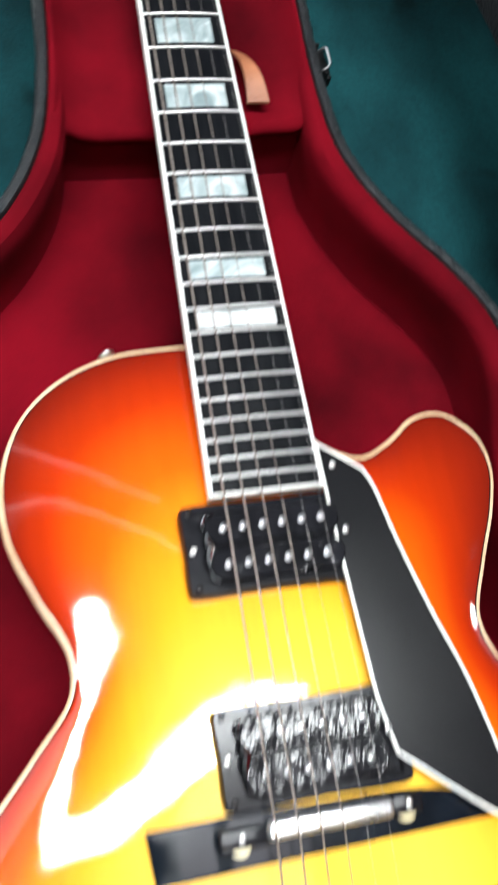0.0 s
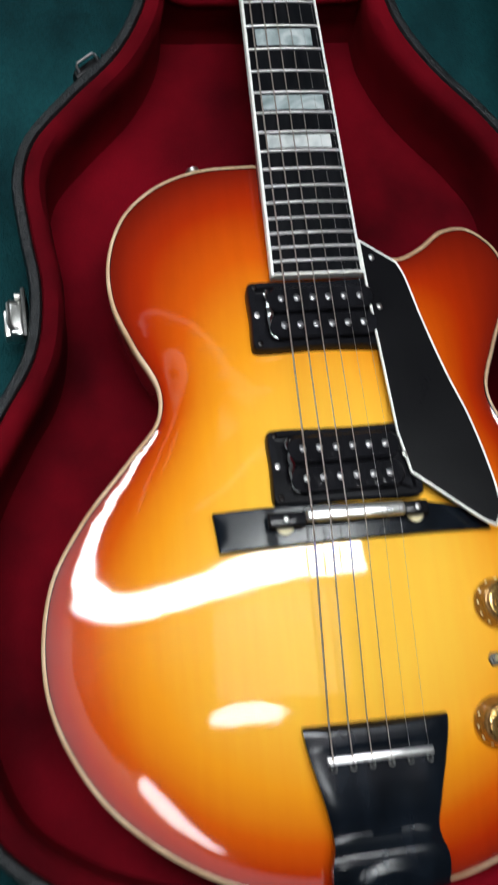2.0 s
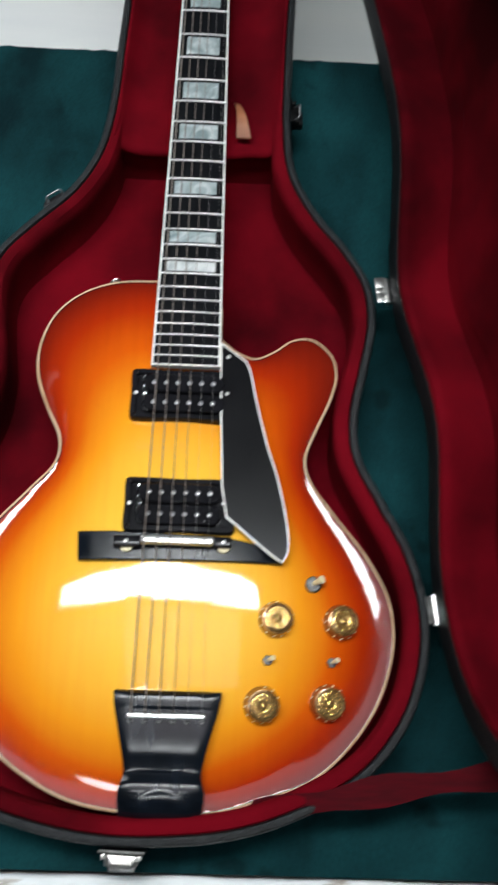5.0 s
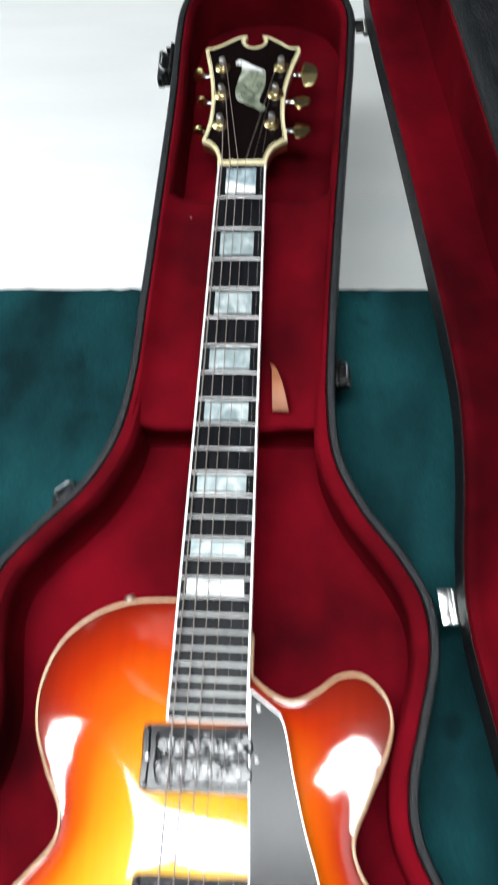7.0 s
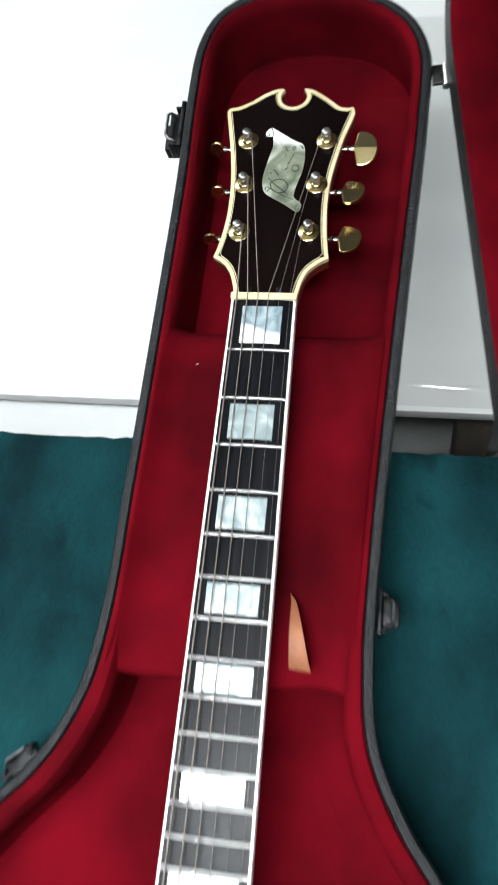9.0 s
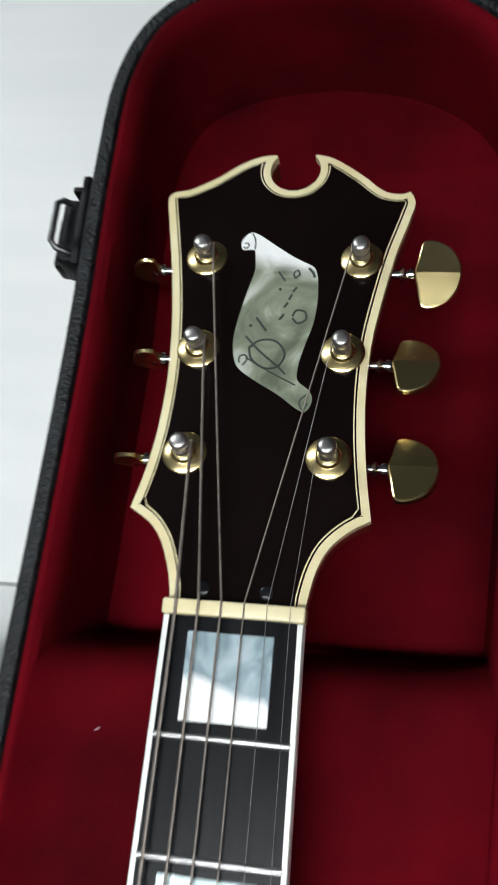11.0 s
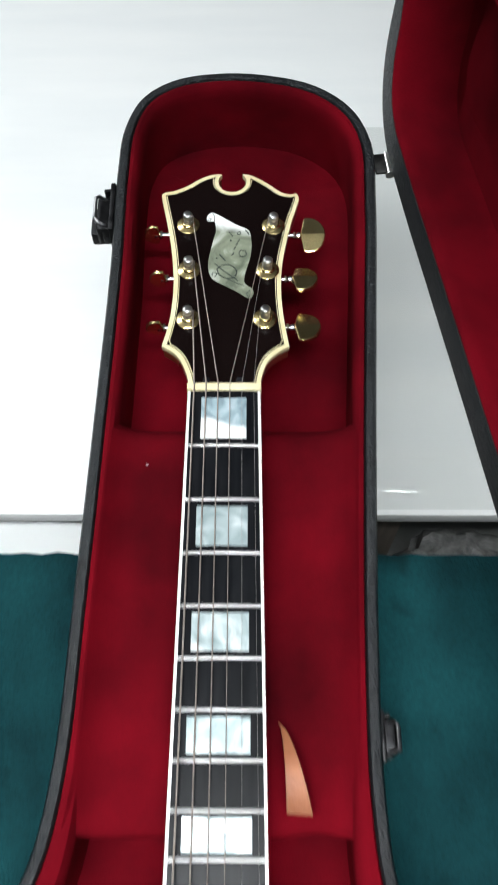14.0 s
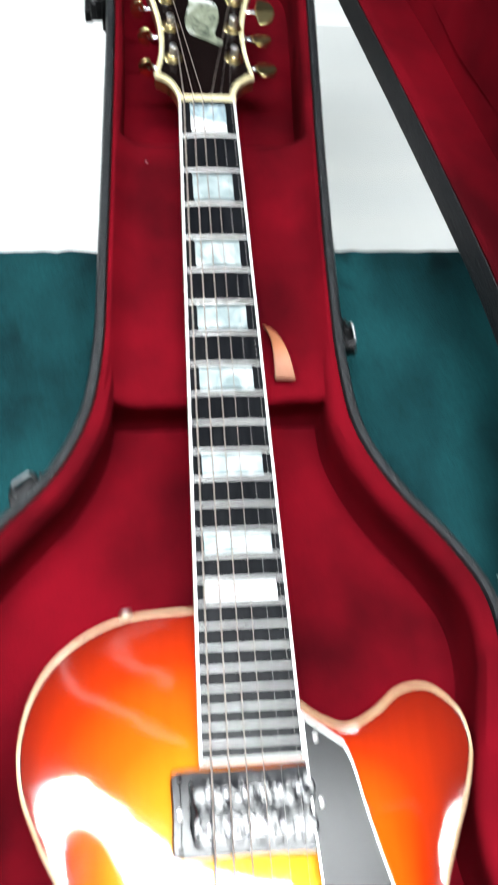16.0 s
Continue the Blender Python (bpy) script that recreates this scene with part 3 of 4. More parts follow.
def plush_floor(line, z, swell):
    """A soft sheet inside an outline."""
    X, Y, u, dist, keep = hill(line, 0.008)
    pts = [Vector(p) for p in line] + [Vector((x, y)) for x, y in zip(X[keep], Y[keep])]
    n = len(line)
    v, _, f, *_ = delaunay_2d_cdt(pts, [(i, (i + 1) % n) for i in range(n)], [], 1, 1e-5)
    bm = bmesh.new()
    vs = [bm.verts.new((p.x, p.y, z + swell * noise.noise(Vector((p.x * 11, p.y * 11, 5))) + swell * 0.3 * noise.noise(Vector((p.x * 40, p.y * 40, 9))))) for p in v]
    for t in f:
        bm.faces.new([vs[i] for i in t])
    return bm


part("floor_lining", plush_floor(inset(OUT, 0.0420), CASE_FLOOR + 0.0005, 0.0012), PLUSH, case, "red plush floor")
# the padded neck rest, which is the lid of the small box under the neck
BED_Z, BED_Y0, BED_Y1 = 0.130, 0.383, 0.617
LEFT_WALL = np.array(sorted((p[1], p[0]) for p in OUT if p[0] < 0 and 0.25 < p[1] < 0.85))
RIGHT_WALL = np.array(sorted((p[1], p[0]) for p in OUT if p[0] > 0 and 0.25 < p[1] < 0.85))


def across(y, d):
    """The inner faces of the case's two walls at y, d inside its outline."""
    return np.interp(y, LEFT_WALL[:, 0], LEFT_WALL[:, 1]) + d, np.interp(y, RIGHT_WALL[:, 0], RIGHT_WALL[:, 1]) - d


def bed_row(y, drop, wave=0.0):
    left, right = across(y, 0.0120)
    row = []
    for q in range(33):
        f = q / 32
        x = left + (right - left) * f
        yy = y + wave * noise.noise(Vector((x * 30, 0, 4)))
        row.append((x, yy, BED_Z - drop + 0.015 * abs(2 * f - 1) ** 9 + 0.0016 * noise.noise(Vector((x * 16, y * 16, 2)))))
    return row


bm = bmesh.new()
rows = [bed_row(BED_Y0 + 0.0012, 0.0090, 0.003), bed_row(BED_Y0, 0.0060, 0.003), bed_row(BED_Y0 + 0.0006, 0.0034, 0.003), bed_row(BED_Y0 + 0.0026, 0.0012, 0.003), bed_row(BED_Y0 + 0.0060, 0.0002, 0.003)]
rows += [bed_row(BED_Y0 + 0.014 + (BED_Y1 - BED_Y0 - 0.024) * k / 30, 0.0) for k in range(31)]
rows += [bed_row(BED_Y1 - 0.006, 0.0012), bed_row(BED_Y1 - 0.002, 0.004), bed_row(BED_Y1 + 0.002, 0.010), bed_row(BED_Y1 + 0.006, 0.024), bed_row(BED_Y1 + 0.010, 0.0500)]
strip(bm, rows, closed=False)
part("neck_rest", bm, PLUSH, case, "raised red plush neck rest")
# the front of the box under it, set a little back from the padded lip
bm = bmesh.new()
rows = [bed_row(BED_Y0 + 0.0012, 0.0088, 0.003), bed_row(BED_Y0 + 0.0050, 0.0120, 0.003), bed_row(BED_Y0 + 0.0068, 0.0200, 0.002), bed_row(BED_Y0 + 0.0060, 0.0360, 0.002)]
rows.append([(x, BED_Y0 + 0.0040, CASE_FLOOR - 0.001) for x, y, z in rows[-1]])
strip(bm, rows, closed=False)
part("box_front", bm, PLUSH, case, "red plush front of the box under the neck")
bm = bmesh.new()
rings = []
for i in range(15):
    s = i / 14
    y = 0.441 - 0.046 * s
    half = 0.0007 + 0.0060 * s ** 0.8
    xc = 0.0318 + 0.010 * s ** 0.6
    z = BED_Z + 0.0025 + 0.013 * math.sin(s * 2.6)
    rings.append([(xc - half, y, z), (xc + half, y - 0.001, z + 0.001), (xc + half, y - 0.001, z + 0.0028), (xc - half, y, z + 0.0018)])
loops = strip(bm, rings)
bm.faces.new(loops[0])
bm.faces.new(loops[-1])
part("pull_tab", bm, LEATHER, case, "tan leather pull tab")
for x, y, a in ((-0.047, 0.592, 0.3), (-0.060, 0.470, 2.0)):
    bm = box(-0.0008, 0.0008, -0.0002, 0.0002, 0, 0.0004, 0.0001, 1)
    bmesh.ops.rotate(bm, verts=bm.verts, cent=(0, 0, 0), matrix=Matrix.Rotation(a, 3, "Z"))
    bmesh.ops.translate(bm, verts=bm.verts, vec=(x, y, BED_Z + 0.0018))
    fluff = part("lint", bm, LINT)
    tagged(fluff, "tiny pale thread of lint on the red plush", "lint", "lint on the plush")


def latch(x, y, turn, metal, size):
    """A drawbolt latch on the case's outer wall: plate, hinged lever and bail."""
    m = Matrix.Translation((x, y, CASE_RIM - 0.018)) @ Matrix.Rotation(radians(turn), 4, "Z") @ Matrix.Scale(size, 4)
    body = box(0, 0.0030, -0.0175, 0.0175, -0.016, 0.013, 0.0008)
    lever = join(box(0.0028, 0.0120, -0.0125, 0.0125, -0.0110, 0.0060, 0.0018, 3), box(0.0100, 0.0165, -0.0100, 0.0100, -0.0145, -0.0030, 0.0014, 2), box(0.0028, 0.0075, -0.0150, -0.0128, -0.006, 0.010, 0.0006), box(0.0028, 0.0075, 0.0128, 0.0150, -0.006, 0.010, 0.0006))
    bail = tube([(0.006, -0.0095, 0.005), (0.0105, -0.0095, 0.0095), (0.0120, -0.0075, 0.0110), (0.0120, 0.0075, 0.0110), (0.0105, 0.0095, 0.0095), (0.006, 0.0095, 0.005)], 0.0012)
    for b in (body, lever, bail):
        b.transform(m)
    plate = part("latch", body, GUNMETAL if metal == GUNMETAL else LATCH, case, "blackened steel latch plate" if metal == GUNMETAL else "tarnished nickel latch plate")
    part("lever", lever, metal, plate)
    part("bail", bail, STEEL if metal == GUNMETAL else NICKEL, plate, "worn wire bail")


for x, y, turn, metal, size in ((-0.0775, 0.778, 180, GUNMETAL, 1.1), (-0.1255, 0.3195, 128, GUNMETAL, 0.85), (-0.1765, 0.142, 182, NICKEL, 0.9), (-0.028, -0.2245, 268, NICKEL, 0.95), (0.0860, 0.434, 1, GUNMETAL, 0.78), (-0.231, -0.04, 180, NICKEL, 0.9)):
    latch(x, y, turn, metal, size)

# the lid, swung open on the hinge line along the case's far side
HA, HB = Vector((0.1110, 0.816, 0.1368)), Vector((0.2060, -0.047, 0.1368))
SWING = Matrix.Translation(HA) @ Matrix.Rotation(radians(98.5), 4, (HA - HB).normalized()) @ Matrix.Translation(-HA)
LID_DROP = Matrix.Translation((0.0090, 0, -0.0100))


def lid_part(name, bm, material, parent, label=""):
    bm.transform(SWING @ LID_DROP)
    return part(name, bm, material, parent, label)


L_RIM, L_TOP = 0.1465, 0.200
lid = lid_part("lid", case_shell(L_TOP, L_RIM, -1), VINYL, case, "opened lid, black vinyl outside")
lid_part("edge_band", case_rim(L_RIM, -1, 0.015), RIM, lid)
lid_part("side_lining", lining(L_RIM, L_TOP - 0.004, -1, 4.0, 0.003, 0.015), PLUSH, lid)
lid_part("top_lining", plush_floor(inset(OUT, 0.0420), L_TOP - 0.006, 0.0050), PLUSH, lid, "red plush inside the lid")
for y, half in ((0.816, 0.009), (0.238, 0.012), (-0.045, 0.012)):
    p = HA.lerp(HB, (HA.y - y) / (HA.y - HB.y))
    d = (HB - HA).normalized()
    m = Matrix.Translation(p) @ d.to_track_quat("Y", "Z").to_matrix().to_4x4()
    barrel = tube([(0, -half, 0), (0, half, 0)], 0.0034, 12)
    leaf = join(box(-0.0105, -0.0005, -half, half, -0.0022, 0.0020, 0.0006), box(0.0004, 0.0100, -half * 0.9, half * 0.9, 0.0005, 0.0028, 0.0004))
    for b in (barrel, leaf):
        b.transform(m)
    h = part("hinge", barrel, NICKEL, case, "nickel hinge")
    part("leaf", leaf, LATCH, h)
    if 0 < y < 0.5:
        cover = join(box(0.0012, 0.0040, -0.0125, 0.0125, 0.0036, 0.0052, 0.0006), box(0.0038, 0.0110, -0.0125, -0.0020, 0.0040, 0.0058, 0.0007), box(0.0038, 0.0110, 0.0030, 0.0125, 0.0040, 0.0058, 0.0007),
                     box(0.0038, 0.0110, -0.0022, 0.0032, 0.0030, 0.0046, 0.0005))
        cover.transform(m)
        part("cover", cover, NICKEL, h, "bright nickel cover plate")
for x, y, turn in ((0.0835, 0.434, 1), (0.1445, 0.098, 0)):
    b = box(0, 0.003, -0.010, 0.010, 0, 0.012, 0.0006)
    b.transform(Matrix.Translation((x - 0.001, y, L_RIM + 0.004)))
    lid_part("catch", b, CHROME, lid, "chrome catch")
# the ribbon that holds the lid
bm = bmesh.new()
ends = [Vector((0.055, -0.196, 0.122)), Vector((0.100, -0.191, 0.142)), Vector((0.150, -0.181, 0.1495)), Vector((0.215, -0.171, 0.150)), Vector((0.285, -0.160, 0.165)), Vector((0.335, -0.150, 0.200))]
line = curve(ends, 0.012, closed=False)
rings = []
for i, p in enumerate(line):
    w = (0.0095 + 0.0025 * math.sin(i * 0.9)) * min(1, 0.45 + i * 0.14)
    tilt = 0.25 * math.sin(i * 0.5)
    d = Vector((0.05, math.cos(tilt), math.sin(tilt))) * w
    p = Vector(p)
    n = Vector((0, 0, 0.0007))
    rings.append([p - d - n, p + d - n, p + d + n, p - d + n])
loops = strip(bm, rings)
bm.faces.new(loops[0])
bm.faces.new(loops[-1])
part("lid_ribbon", bm, RIBBON, case, "dark red ribbon that stays the lid")

# ---- the guitar ----
NUT_Y, BOARD_Z = 0.628, 0.160
guitar = thing("archtop_guitar", (0, 0.2, CASE_FLOOR), "sunburst archtop electric guitar with cutaway lying in its open case", "guitar")
BODY_LEFT = [(-0.0285, 0.2375), (-0.0650, 0.2345), (-0.0940, 0.2225), (-0.1150, 0.2020), (-0.1260, 0.1720), (-0.1255, 0.1430), (-0.1150, 0.1140),
             (-0.1020, 0.0860), (-0.1035, 0.0670), (-0.1215, 0.0440), (-0.1500, 0.0100), (-0.1690, -0.0230), (-0.1755, -0.0620), (-0.1710, -0.0960),
             (-0.1500, -0.1370), (-0.1180, -0.1680), (-0.0760, -0.1910), (-0.0310, -0.2000)]
BODY_RIGHT = [(0.0310, -0.2000), (0.0700, -0.1900), (0.1110, -0.1740), (0.1450, -0.1420), (0.1650, -0.1070), (0.1735, -0.0700), (0.1700, -0.0370),
              (0.1530, -0.0040), (0.1240, 0.0330), (0.1060, 0.0590), (0.1025, 0.0760), (0.1120, 0.1030), (0.1240, 0.1310), (0.1290, 0.1530), (0.1250, 0.1710),
              (0.1080, 0.1860), (0.0910, 0.1850), (0.0740, 0.1730), (0.0575, 0.1660), (0.0410, 0.1725), (0.0285, 0.1830)]
BODY = np.concatenate([curve(BODY_LEFT + BODY_RIGHT[:-1] + [BODY_RIGHT[-1]], 0.003, closed=False), np.array([(0.0285, 0.212), (0.0, 0.230)])])
BODY = np.array([p for i, p in enumerate(BODY) if np.linalg.norm(p - BODY[i - 1]) > 1e-5])


def rim_z(x, y):
    return 0.136 + 0.043 * y - 0.008 * x - 0.125 * max(0.0, y - 0.03) ** 2


BX, BY, BU, BD, BKEEP = hill(BODY, 0.003)
# the carving: a shallow scoop inside the rim, then the arch; slopes by the share of the way to the crown, lower bout and upper bout
SHARE = np.linspace(0, 1, 400)
CARVED = []
for slopes in ((-0.0095, -0.0084, 0.0041, 0.0198, 0.0242, 0.0178), (-0.0020, 0.0041, 0.0102, 0.0165, 0.0229, 0.0293)):
    g = np.interp(SHARE, (0, 0.08, 0.2, 0.4, 0.7, 1.0), slopes)
    CARVED.append(np.concatenate([[0], np.cumsum((g[1:] + g[:-1]) / 2 * (SHARE[1] - SHARE[0]))]))


def carve(u, y):
    """The arch's height over the rim."""
    w = min(max((y - 0.06) / 0.18, 0), 1)
    w = w * w * (3 - 2 * w)
    return float(np.interp(u, SHARE, CARVED[0]) * (1 - w) + np.interp(u, SHARE, CARVED[1]) * w)


def top_z(x, y):
    """The arched top's height over a point."""
    i, j = (x - BX[0, 0]) / 0.003, (y - BY[0, 0]) / 0.003
    a, b = int(i), int(j)
    fx, fy = i - a, j - b
    u = BU[a, b] * (1 - fx) * (1 - fy) + BU[a + 1, b] * fx * (1 - fy) + BU[a, b + 1] * (1 - fx) * fy + BU[a + 1, b + 1] * fx * fy
    return rim_z(x, y) + carve(u, y)


pts = [Vector(p) for p in BODY] + [Vector((x, y)) for x, y in zip(BX[BKEEP], BY[BKEEP])]
film = [0.0] * len(BODY) + list(BU[BKEEP])
nb = len(BODY)
v, _, f, orig, *_ = delaunay_2d_cdt(pts, [(i, (i + 1) % nb) for i in range(nb)], [], 1, 1e-6)
bm = bmesh.new()
layer = bm.verts.layers.float.new("burst")
vs = []
for p, o in zip(v, orig):
    u = film[o[0]] if o else 0.0
    w = bm.verts.new((p.x, p.y, rim_z(p.x, p.y) + carve(u, p.y)))
    high = min(max((p.y - 0.06) / 0.14, 0), 1)
    side = min(max((p.x - 0.02) / 0.11, -1), 1) * (1 - high)
    w[layer] = u ** (0.80 + (0.28 if side > 0 else 0.17) * side) * (1 - 0.22 * high)
    vs.append(w)
for t in f:
    bm.faces.new([vs[i] for i in t])
body = part("body_top", bm, BURST, guitar, "arched sunburst top, amber to red", smooth=180)
bm = bmesh.new()
strip(bm, [flat(BODY, lambda x, y: rim_z(x, y) - 0.006), flat(inset(BODY, 0.0004), lambda x, y: rim_z(x, y) - 0.035), flat(inset(BODY, 0.004), 0.0845), flat(inset(BODY, 0.010), 0.0815)])
part("side", bm, SIDE, guitar, "dark red lacquered side")
bm = bmesh.new()
prof = [(-0.0004, -0.0062), (-0.0006, -0.0010), (-0.0001, 0.0002), (0.0008, 0.0007), (0.0017, 0.0008), (0.0018, -0.0004)]
strip(bm, [[(x, y, rim_z(x, y) + h) for x, y in inset(BODY, d)] for d, h in prof])
part("body_binding", bm, BODY_BIND, guitar, "aged cream edge binding")
bm = bmesh.new()
strip(bm, [[(x, y, rim_z(x, y) + h + 0.0002) for x, y in inset(BODY, d)] for d, h in ((0.0016, -0.0004), (0.0016, 0.0004), (0.0021, 0.0003), (0.0021, -0.0008))])
part("purfling", bm, BLACK_PLASTIC, body, "thin dark purfling line")

# neck and fretboard


def half_width(y):
    return 0.5 * (0.0435 + 0.0140 * (NUT_Y - y) / (0.75 * NUT_Y))


def fret_y(n):
    return NUT_Y / 2 ** (n / 12)


END_Y = 0.1475
bm = bmesh.new()
rings = []
for i in range(25):
    y = END_Y + 0.06 + (NUT_Y - END_Y - 0.06) * i / 24
    w = half_width(y) - 0.0005
    depth = 0.0150 if y > 0.30 else 0.0150 + 0.028 * min(1, (0.30 - y) / 0.05)
    rings.append([(w * math.cos(a), y, BOARD_Z - 0.0066 - depth * math.sin(a) ** 0.8 if math.sin(a) > 0 else BOARD_Z - 0.0066) for a in [math.pi * k / 14 for k in range(15)]])
strip(bm, rings, closed=False)
part("neck", bm, NECK_WOOD, guitar, "dark red lacquered neck")
bm = bmesh.new()
w0, w1 = half_width(END_Y) - 0.0018, half_width(NUT_Y) - 0.0018
rings = []
for y, w in ((END_Y + 0.0018, w0), (NUT_Y, w1)):
    rings.append([(w * (k / 6 - 1), y, BOARD_Z - 0.0009 * (k / 6 - 1) ** 2) for k in range(13)] + [(w, y, BOARD_Z - 0.0066), (-w, y, BOARD_Z - 0.0066)])
loops = strip(bm, rings)
bm.faces.new(loops[0])
bm.faces.new(loops[-1])
board = part("fretboard", bm, EBONY, guitar, "black ebony fretboard")
for s in (-1, 1):
    bm = bmesh.new()
    rings = []
    for y in (END_Y, NUT_Y):
        a, b = s * (half_width(y) - 0.0018), s * half_width(y)
        rings.append([(a, y, BOARD_Z - 0.0068), (a, y, BOARD_Z - 0.0003), (b - s * 0.0003, y, BOARD_Z - 0.0004), (b, y, BOARD_Z - 0.0009), (b, y, BOARD_Z - 0.0068)])
    loops = strip(bm, rings)
    bm.faces.new(loops[0])
    bm.faces.new(loops[-1])
    part("side_binding", bm, WHITE_BIND, board, "white binding")
part("end_binding", box(-half_width(END_Y) + 0.0019, half_width(END_Y) - 0.0019, END_Y, END_Y + 0.0017, BOARD_Z - 0.0066, BOARD_Z - 0.0002, 0.0003, 1), WHITE_BIND, board, "white binding")
for n in range(1, 25):
    y, w = fret_y(n), half_width(fret_y(n)) - 0.0016
    bm = bmesh.new()
    rings = []
    for k in range(9):
        x = w * (k / 4 - 1)
        z = BOARD_Z - 0.0009 * (k / 4 - 1) ** 2
        rings.append([(x, y - 0.00095 * math.cos(u), z - 0.0002 + 0.0012 * math.sin(u)) for u in [math.pi * q / 8 for q in range(9)]])
    loops = strip(bm, rings)
    bm.faces.new(loops[0])
    bm.faces.new(loops[-1])
    part("fret", bm, FRET, board, smooth=75)
for n in (1, 3, 5, 7, 9, 12, 15, 17):
    a, b = fret_y(n), fret_y(n - 1)
    k = (n - 1) / 16
    w = half_width((a + b) / 2) * (0.61 + 0.16 * k)
    m = (b - a) * (0.125 + 0.02 * k)
    bm = box(-w, w, a + m, b - m, BOARD_Z - 0.002, BOARD_Z + 0.00012, 0.0003, 1)
    part("inlay", bm, {1: PEARL_FIRST, 17: PEARL_WHITE}.get(n, PEARL_INLAY), board, {1: "blue-grey pearl block inlay with a white gleam painted in", 17: "white pearl block inlay"}.get(n, "grey-blue pearl block inlay"))
bm = box(-0.0222, 0.0222, NUT_Y + 0.0002, NUT_Y + 0.0050, BOARD_Z - 0.007, BOARD_Z + 0.0014, 0.0008, 3)
part("nut", bm, CREAM, guitar, "aged bone nut")

# headstock
HEAD_TILT = -0.11


def head_z(x, y):
    return 0.1550 + HEAD_TILT * (y - 0.640)


HEAD_LEFT = [[(-0.0213, 0.6325), (-0.0224, 0.6385), (-0.0245, 0.6455), (-0.0276, 0.6525), (-0.0320, 0.6578), (-0.0394, 0.6627)],
             [(-0.0394, 0.6627), (-0.0372, 0.6720), (-0.0349, 0.6870), (-0.0341, 0.7030), (-0.0345, 0.7175), (-0.0364, 0.7368), (-0.0397, 0.7573), (-0.0452, 0.7845)],
             [(-0.0452, 0.7845), (-0.0456, 0.7888), (-0.0432, 0.7913), (-0.0386, 0.7920), (-0.0283, 0.7973), (-0.0182, 0.8047), (-0.0100, 0.8081), (-0.0019, 0.8084), (0.0025, 0.8084)]]
HEAD_RIGHT = [[(0.0025, 0.8084), (0.0100, 0.8084), (0.0165, 0.8066), (0.0280, 0.7984), (0.0373, 0.7905), (0.0434, 0.7895), (0.0462, 0.7904)],
              [(0.0462, 0.7904), (0.0482, 0.7862), (0.0466, 0.7786), (0.0424, 0.7637), (0.0387, 0.7455), (0.0360, 0.7283), (0.0350, 0.7102), (0.0356, 0.6933), (0.0372, 0.6774), (0.0395, 0.6625)],
              [(0.0395, 0.6625), (0.0335, 0.6590), (0.0270, 0.6526), (0.0237, 0.6453), (0.0222, 0.6385), (0.0213, 0.6325)]]
HEAD = []
for seg in HEAD_LEFT + HEAD_RIGHT:
    HEAD += list(curve(seg, 0.0022, closed=False)[:-1])
HEAD = np.array(HEAD + [(0.0213, 0.6325)])
RING_C, RING_R = np.array((0.0024, 0.8012)), 0.0097


def head_line(k):
    """The head's outline moved inwards by k, with the round notch at its tip."""
    base = inset(HEAD, k)
    base[base[:, 1] < 0.6327 + k] = np.where(base[base[:, 1] < 0.6327 + k] * 0 + np.array([0, 1]) > 0, 0.6327, base[base[:, 1] < 0.6327 + k])
    r = RING_R + k
    out = np.hypot(*(base - RING_C).T) > r
    idx = np.where(~out)[0]
    a, b = base[idx[0] - 1] - RING_C, base[(idx[-1] + 1) % len(base)] - RING_C
    ta, tb = math.atan2(a[1], a[0]), math.atan2(b[1], b[0])
    while tb < ta:
        tb += 2 * math.pi
    arc = [RING_C + r * np.array((math.cos(t), math.sin(t))) for t in np.linspace(ta, tb, 26)]
    return np.array(list(base[:idx[0]]) + arc + list(base[idx[-1] + 1:]))


def head_sheet(k, lo, hi):
    line = head_line(k)
    bm = bmesh.new()
    loops = strip(bm, [[(x, y, head_z(x, y) + lo) for x, y in line], [(x, y, head_z(x, y) + hi) for x, y in line]])
    n = len(line)
    _, _, f, orig, *_ = delaunay_2d_cdt([Vector(p) for p in line], [(i, (i + 1) % n) for i in range(n)], [], 1, 1e-7)
    for t in f:
        ids = [orig[i][0] for i in t if orig[i]]
        if len(set(ids)) == 3:
            for loop in loops:
                bm.faces.new([loop[i] for i in ids])
    return bm


head = part("headstock", head_sheet(0.0006, -0.0140, -0.0040), NECK_WOOD, guitar, "dark lacquered headstock")
part("head_binding", head_sheet(0.0, -0.0040, 0.0), CREAM, head, "thick cream binding")
part("dark_line", head_sheet(0.0028, -0.0010, 0.00025), BLACK_GLOSS, head)
part("cream_line", head_sheet(0.0033, -0.0010, 0.00045), CREAM, head)
part("face_plate", head_sheet(0.0038, -0.0010, 0.0008), BLACK_GLOSS, head, "glossy near-black face plate", smooth=0)
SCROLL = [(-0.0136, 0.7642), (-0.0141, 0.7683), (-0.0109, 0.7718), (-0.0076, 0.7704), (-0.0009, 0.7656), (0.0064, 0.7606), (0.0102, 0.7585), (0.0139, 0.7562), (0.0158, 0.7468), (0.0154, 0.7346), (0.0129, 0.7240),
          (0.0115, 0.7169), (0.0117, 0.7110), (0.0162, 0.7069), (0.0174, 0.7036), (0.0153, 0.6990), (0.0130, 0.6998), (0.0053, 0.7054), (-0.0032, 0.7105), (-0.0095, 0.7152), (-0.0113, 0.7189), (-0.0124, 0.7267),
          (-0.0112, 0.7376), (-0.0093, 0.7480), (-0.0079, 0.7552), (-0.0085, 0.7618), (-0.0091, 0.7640)]
